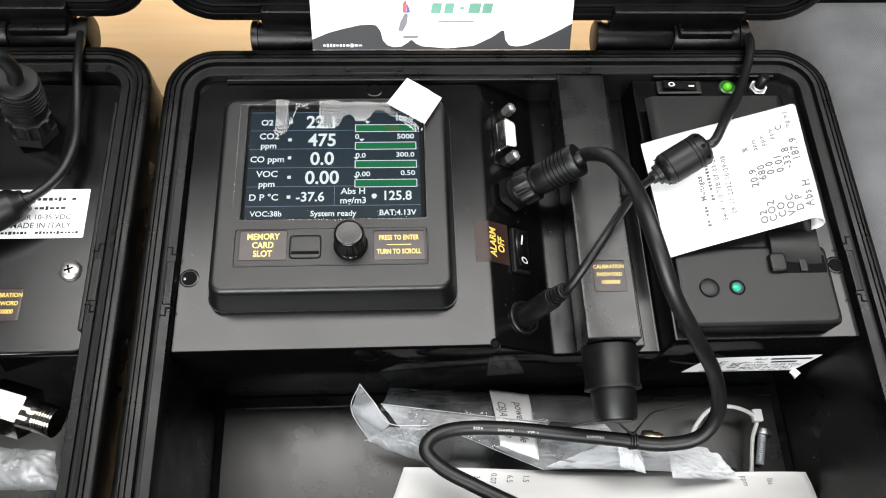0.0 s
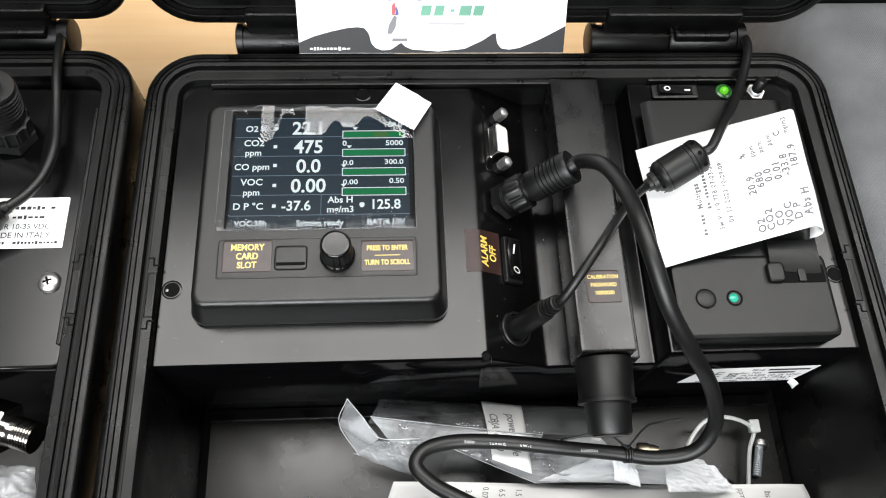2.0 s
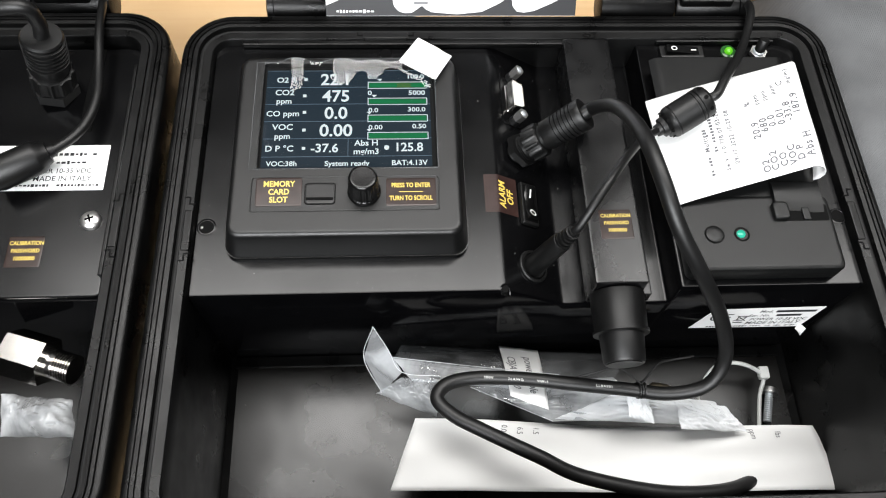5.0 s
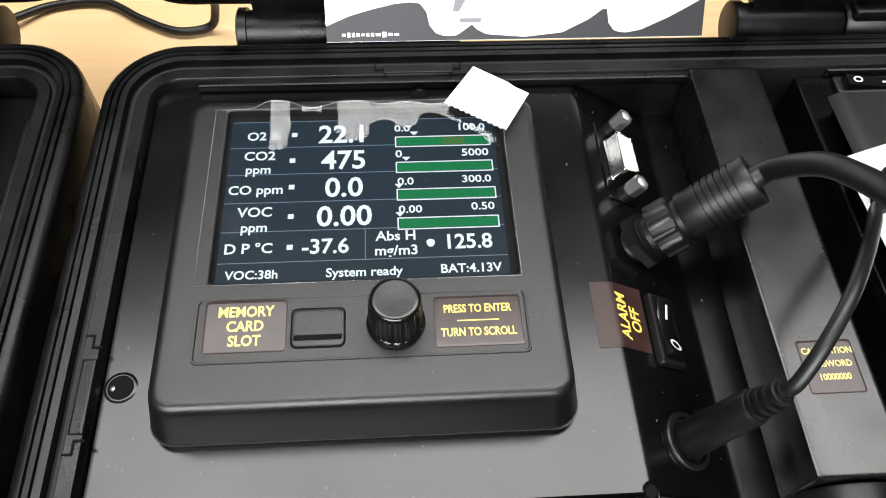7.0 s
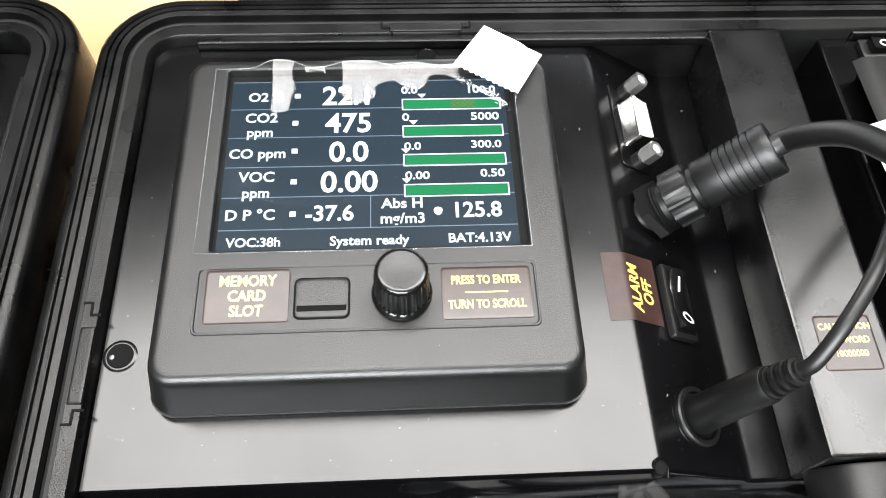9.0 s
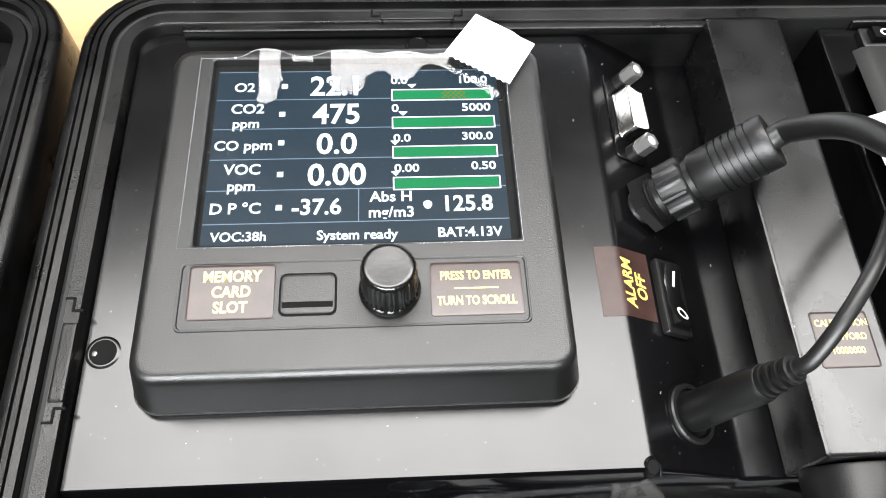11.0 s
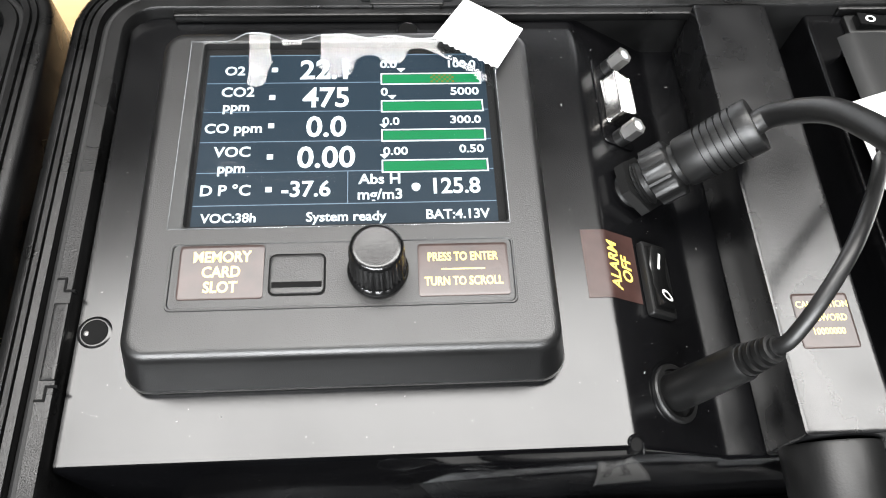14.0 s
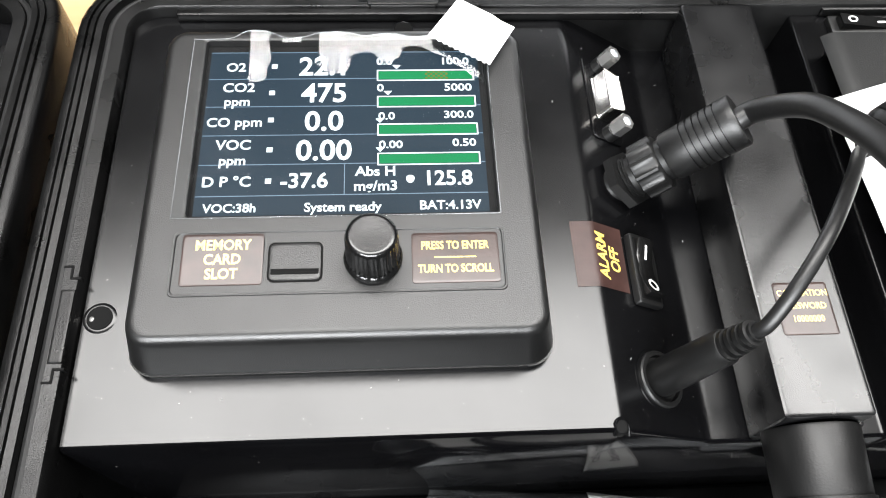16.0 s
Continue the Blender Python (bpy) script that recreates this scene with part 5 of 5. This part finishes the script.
part("rib", slab(bmesh.new(), -171.5, -166.0, 214.0, 262, LZ - 1, LZ + 0.4, 0.4, 0.2), HOLE, p2)
sx, sy = -158.5, 167.4
scw = part("panel_screw", turned(bmesh.new(), (sx, sy, LZ), (0, 0, 1), [(0, 4.6), (0.8, 4.6), (2.0, 3.8), (2.6, 2.2), (2.7, 0.4)], 28), CHROME, p2, "shiny domed cross-head screw")
# the cross recess is uncut: two black slabs paint its shade
bm = bmesh.new()
for a in (20, 110):
    m = Matrix.Translation((sx, sy, LZ + 2.55)) @ Matrix.Rotation(radians(a), 4, "Z")
    slab(bm, -1.9, 1.9, -0.45, 0.45, 0, 0.2, 0.1, 0.02, m)
part("screw_cross", bm, HOLE, scw)
lab2 = part("rating_label", slab(bmesh.new(), -212.0, -155.9, 182.9, 206.5, LZ + 0.05, LZ + 0.25, 0.6, 0.05), LABEL_WHITE, p2, "white rating label with black print")
bm = lettering("POWER 10-35 VDC", 2.5, flat(-176.6, 192.8, LZ + 0.3), bold=0.01)
lettering("MADE IN ITALY", 2.7, flat(-174.5, 188.8, LZ + 0.3), bm, bold=0.01)
for k, (cx, cy, w, h) in enumerate(((-176, 201.6, 27, 2.4), (-175, 197.2, 24, 2.4), (-180, 185.4, 42, 1.7))):
    small_print(bm, cx, cy, w, h, flat(0, 0, LZ + 0.3), 20 + k)
part("print", bm, INK_DARK, lab2, smooth=0)
lab3 = part("password_label", slab(bmesh.new(), -191.0, -176.4, 145.8, 160.2, LZ + 0.05, LZ + 0.2, 0.6, 0.05), LABEL_DARK, p2, "dark film label with gold letters")
bm = bmesh.new()
for text, y in (("CALIBRATION", 157.0), ("PASSWORD", 153.4), ("10000000", 149.8)):
    lettering(text, 1.9, flat(-183.4, y, LZ + 0.26), bm, bold=0.02, squeeze=0.86)
part("lettering", bm, LABEL_INK, lab3)

c2 = thing("connector_cable", (-178, 228, 91), "thick black cable with a round connector in the second case", "cable")
K0, K1 = Vector((-184.1, 236.2, 96.0)), Vector((-177.8, 236.8, 124.0))
kd = (K1 - K0).normalized()
km = frame_of(K0, kd)
part("panel_nut", prism(bmesh.new(), hexagon(10.6), -3.0, 2.6, km), PLUG, c2, "black hexagon nut", smooth=20)
part("coupling_ring", turned(bmesh.new(), None, None, [(2.4, 8.0), (3, 9.3), (11.5, 9.3), (12, 8)], 72, wave=lambda a, d: 0.05 * (1 if math.sin(a * 12) > 0.2 else -0.6) if 2.8 < d < 11.8 else 0, m=km), PLUG, c2)
prof = [(11.5, 7.4), (14, 8.7), (18, 9.0)]
for i in range(6):
    d = 18.6 + i * 2.3
    prof += [(d, 9.0), (d + 0.9, 9.1), (d + 1.1, 8.2), (d + 1.6, 8.2)]
prof += [(33.0, 8.8), (34.0, 8.2), (34.2, 5.0)]
part("boot", turned(bmesh.new(), None, None, prof, 36, m=km), PLUG, c2)
KE = K0 + kd * 33
part("cord", tube(bmesh.new(), [KE, KE + kd * 10, KE + kd * 18 + Vector((-6, -2, 2)), Vector((-214, 232, 140)), Vector((-226, 205, 128)), Vector((-235, 170, 112)), Vector((-250, 140, 100))], 3.15, 14, 8), RUBBER, c2, "thick black rubber cord")
l2 = thing("charger_lead", (-190, 200, 91), "thin black lead with an in-line filter in the second case", "cable")
part("cord", tube(bmesh.new(), [(-173.0, 298.4, 92.0), (-168.3, 281.3, 100.0), (-166.3, 264.2, 102.0), (-164.1, 244.6, 100.0), (-162.3, 227.2, 100.0), (-164.4, 213.5, 100.0), (-169.2, 203.5, 101.0), (-176.1, 196.1, 102.0)], 2.1, 12, 8), RUBBER, l2, "thin black rubber cord")
F0 = Vector((-175.8, 196.6, 102.0))
fdir = Vector((-0.86, -0.5, 0.0))
part("inline_filter", turned(bmesh.new(), F0, fdir, [(-1.0, 2.6), (1.5, 3.0), (1.6, 4.6), (3.8, 5.4), (5.6, 7.0), (7.0, 7.4), (24, 7.4), (27, 6.4), (28, 2)], 28), PLUG, l2, "black moulded in-line filter")
l3 = thing("loose_cord", (-140, 380, 0), "thin black cord lying on the table behind the cases", "cable")
part("cord", tube(bmesh.new(), [(-229.2, 396.5, 6.0), (-211.5, 410.5, 3.0), (-186.3, 412.7, 3.0), (-165.9, 399.7, 3.0), (-146.5, 390.1, 3.0), (-130.2, 392.1, 4.0), (-125.7, 392.9, 14.0), (-124.6, 389.6, 24.0)], 2.1, 12, 8), RUBBER, l3, "thin black rubber cord")

fit = thing("hose_fitting", (-190, 110, 40), "nickel hexagon hose fitting in the second case", "fitting")
h0, h1 = Vector((-180.2, 114.4, 62.0)), Vector((-168.1, 110.5, 62.0))
hd = (h1 - h0).normalized()
part("hexagon_body", prism(bmesh.new(), hexagon(11), -16, 2, frame_of(h0, hd)), NICKEL, fit, smooth=20)
part("thread", turned(bmesh.new(), h0, hd, [(2, 6.5), (6, 6.5)] + [(6.4 + i * 0.6, 6.6 if i % 2 else 5.9) for i in range(14)], 24), NICKEL, fit)
bg2 = sheet(bmesh.new(), bag_sheet(((-198.4, 84.8, 50.0), (-166.9, 83.7, 50.0), (-171.0, 100.2, 50.0), (-201.1, 103.2, 52.0)), 8, 12.0, 3.0), 36, 20)
solo("plastic_bag", bg2, BAGGY, "crumpled clear plastic bag in the second case", "plastic bag", smooth=60)

# ---- soft grey bag beside the case ----
bagr = thing("cloth_bag", (350, 250, 0), "dark grey ribbed cloth bag lying beside the case", "bag")


def cloth(u, v):
    x, y = 194 + u * 330, -60 + v * 430
    r = min(1.0, min(u, 1 - u, ) * 9)
    z = 62 * math.sin(r * math.pi / 2) ** 0.55 * min(1.0, (min(v, 1 - v) * 14)) ** 0.5 + 4 * noise.noise(Vector((x * 0.008, y * 0.008, 2)))
    return (x, y, max(0.5, z))


part("bag_body", sheet(bmesh.new(), cloth, 60, 60), FABRIC, bagr, "dark grey ribbed cloth", smooth=180)
bm = slab(bmesh.new(), 205, 560, 372, 470, 0.5, 150, 25, 20)
part("bag_flap", bm, DARK_FABRIC, bagr, "black cloth flap")

# ---- lint and crumbs on the panel ----
rnd = random.Random(11)
bm = bmesh.new()
for k in range(130):
    y = rnd.uniform(131, 258)
    if rnd.random() < 0.6:
        x = rnd.uniform(19.5, 52)
        m = slope(x, y) if x < 44 else Matrix.Translation((x, y, 78.0))
    else:
        x = rnd.choice((rnd.uniform(-110, -100), rnd.uniform(5, 17), rnd.uniform(-100, 10)))
        if x < 5 and x > -100:
            y = rnd.uniform(131, 145)
        m = Matrix.Translation((x, y, PZ))
    r = rnd.choice((0.035, 0.05, 0.05, 0.08))
    ln = r * rnd.choice((1, 1, 1.4, 5))
    slab(bm, -ln, ln, -r, r, 0.03, 0.03 + r, r * 0.5, r * 0.2, m @ Matrix.Rotation(rnd.uniform(0, 3), 4, "Z"), 1)
solo("lint", bm, LINT, "pale lint and dust crumbs on the black panel", "lint", kind="stuff", smooth=0)
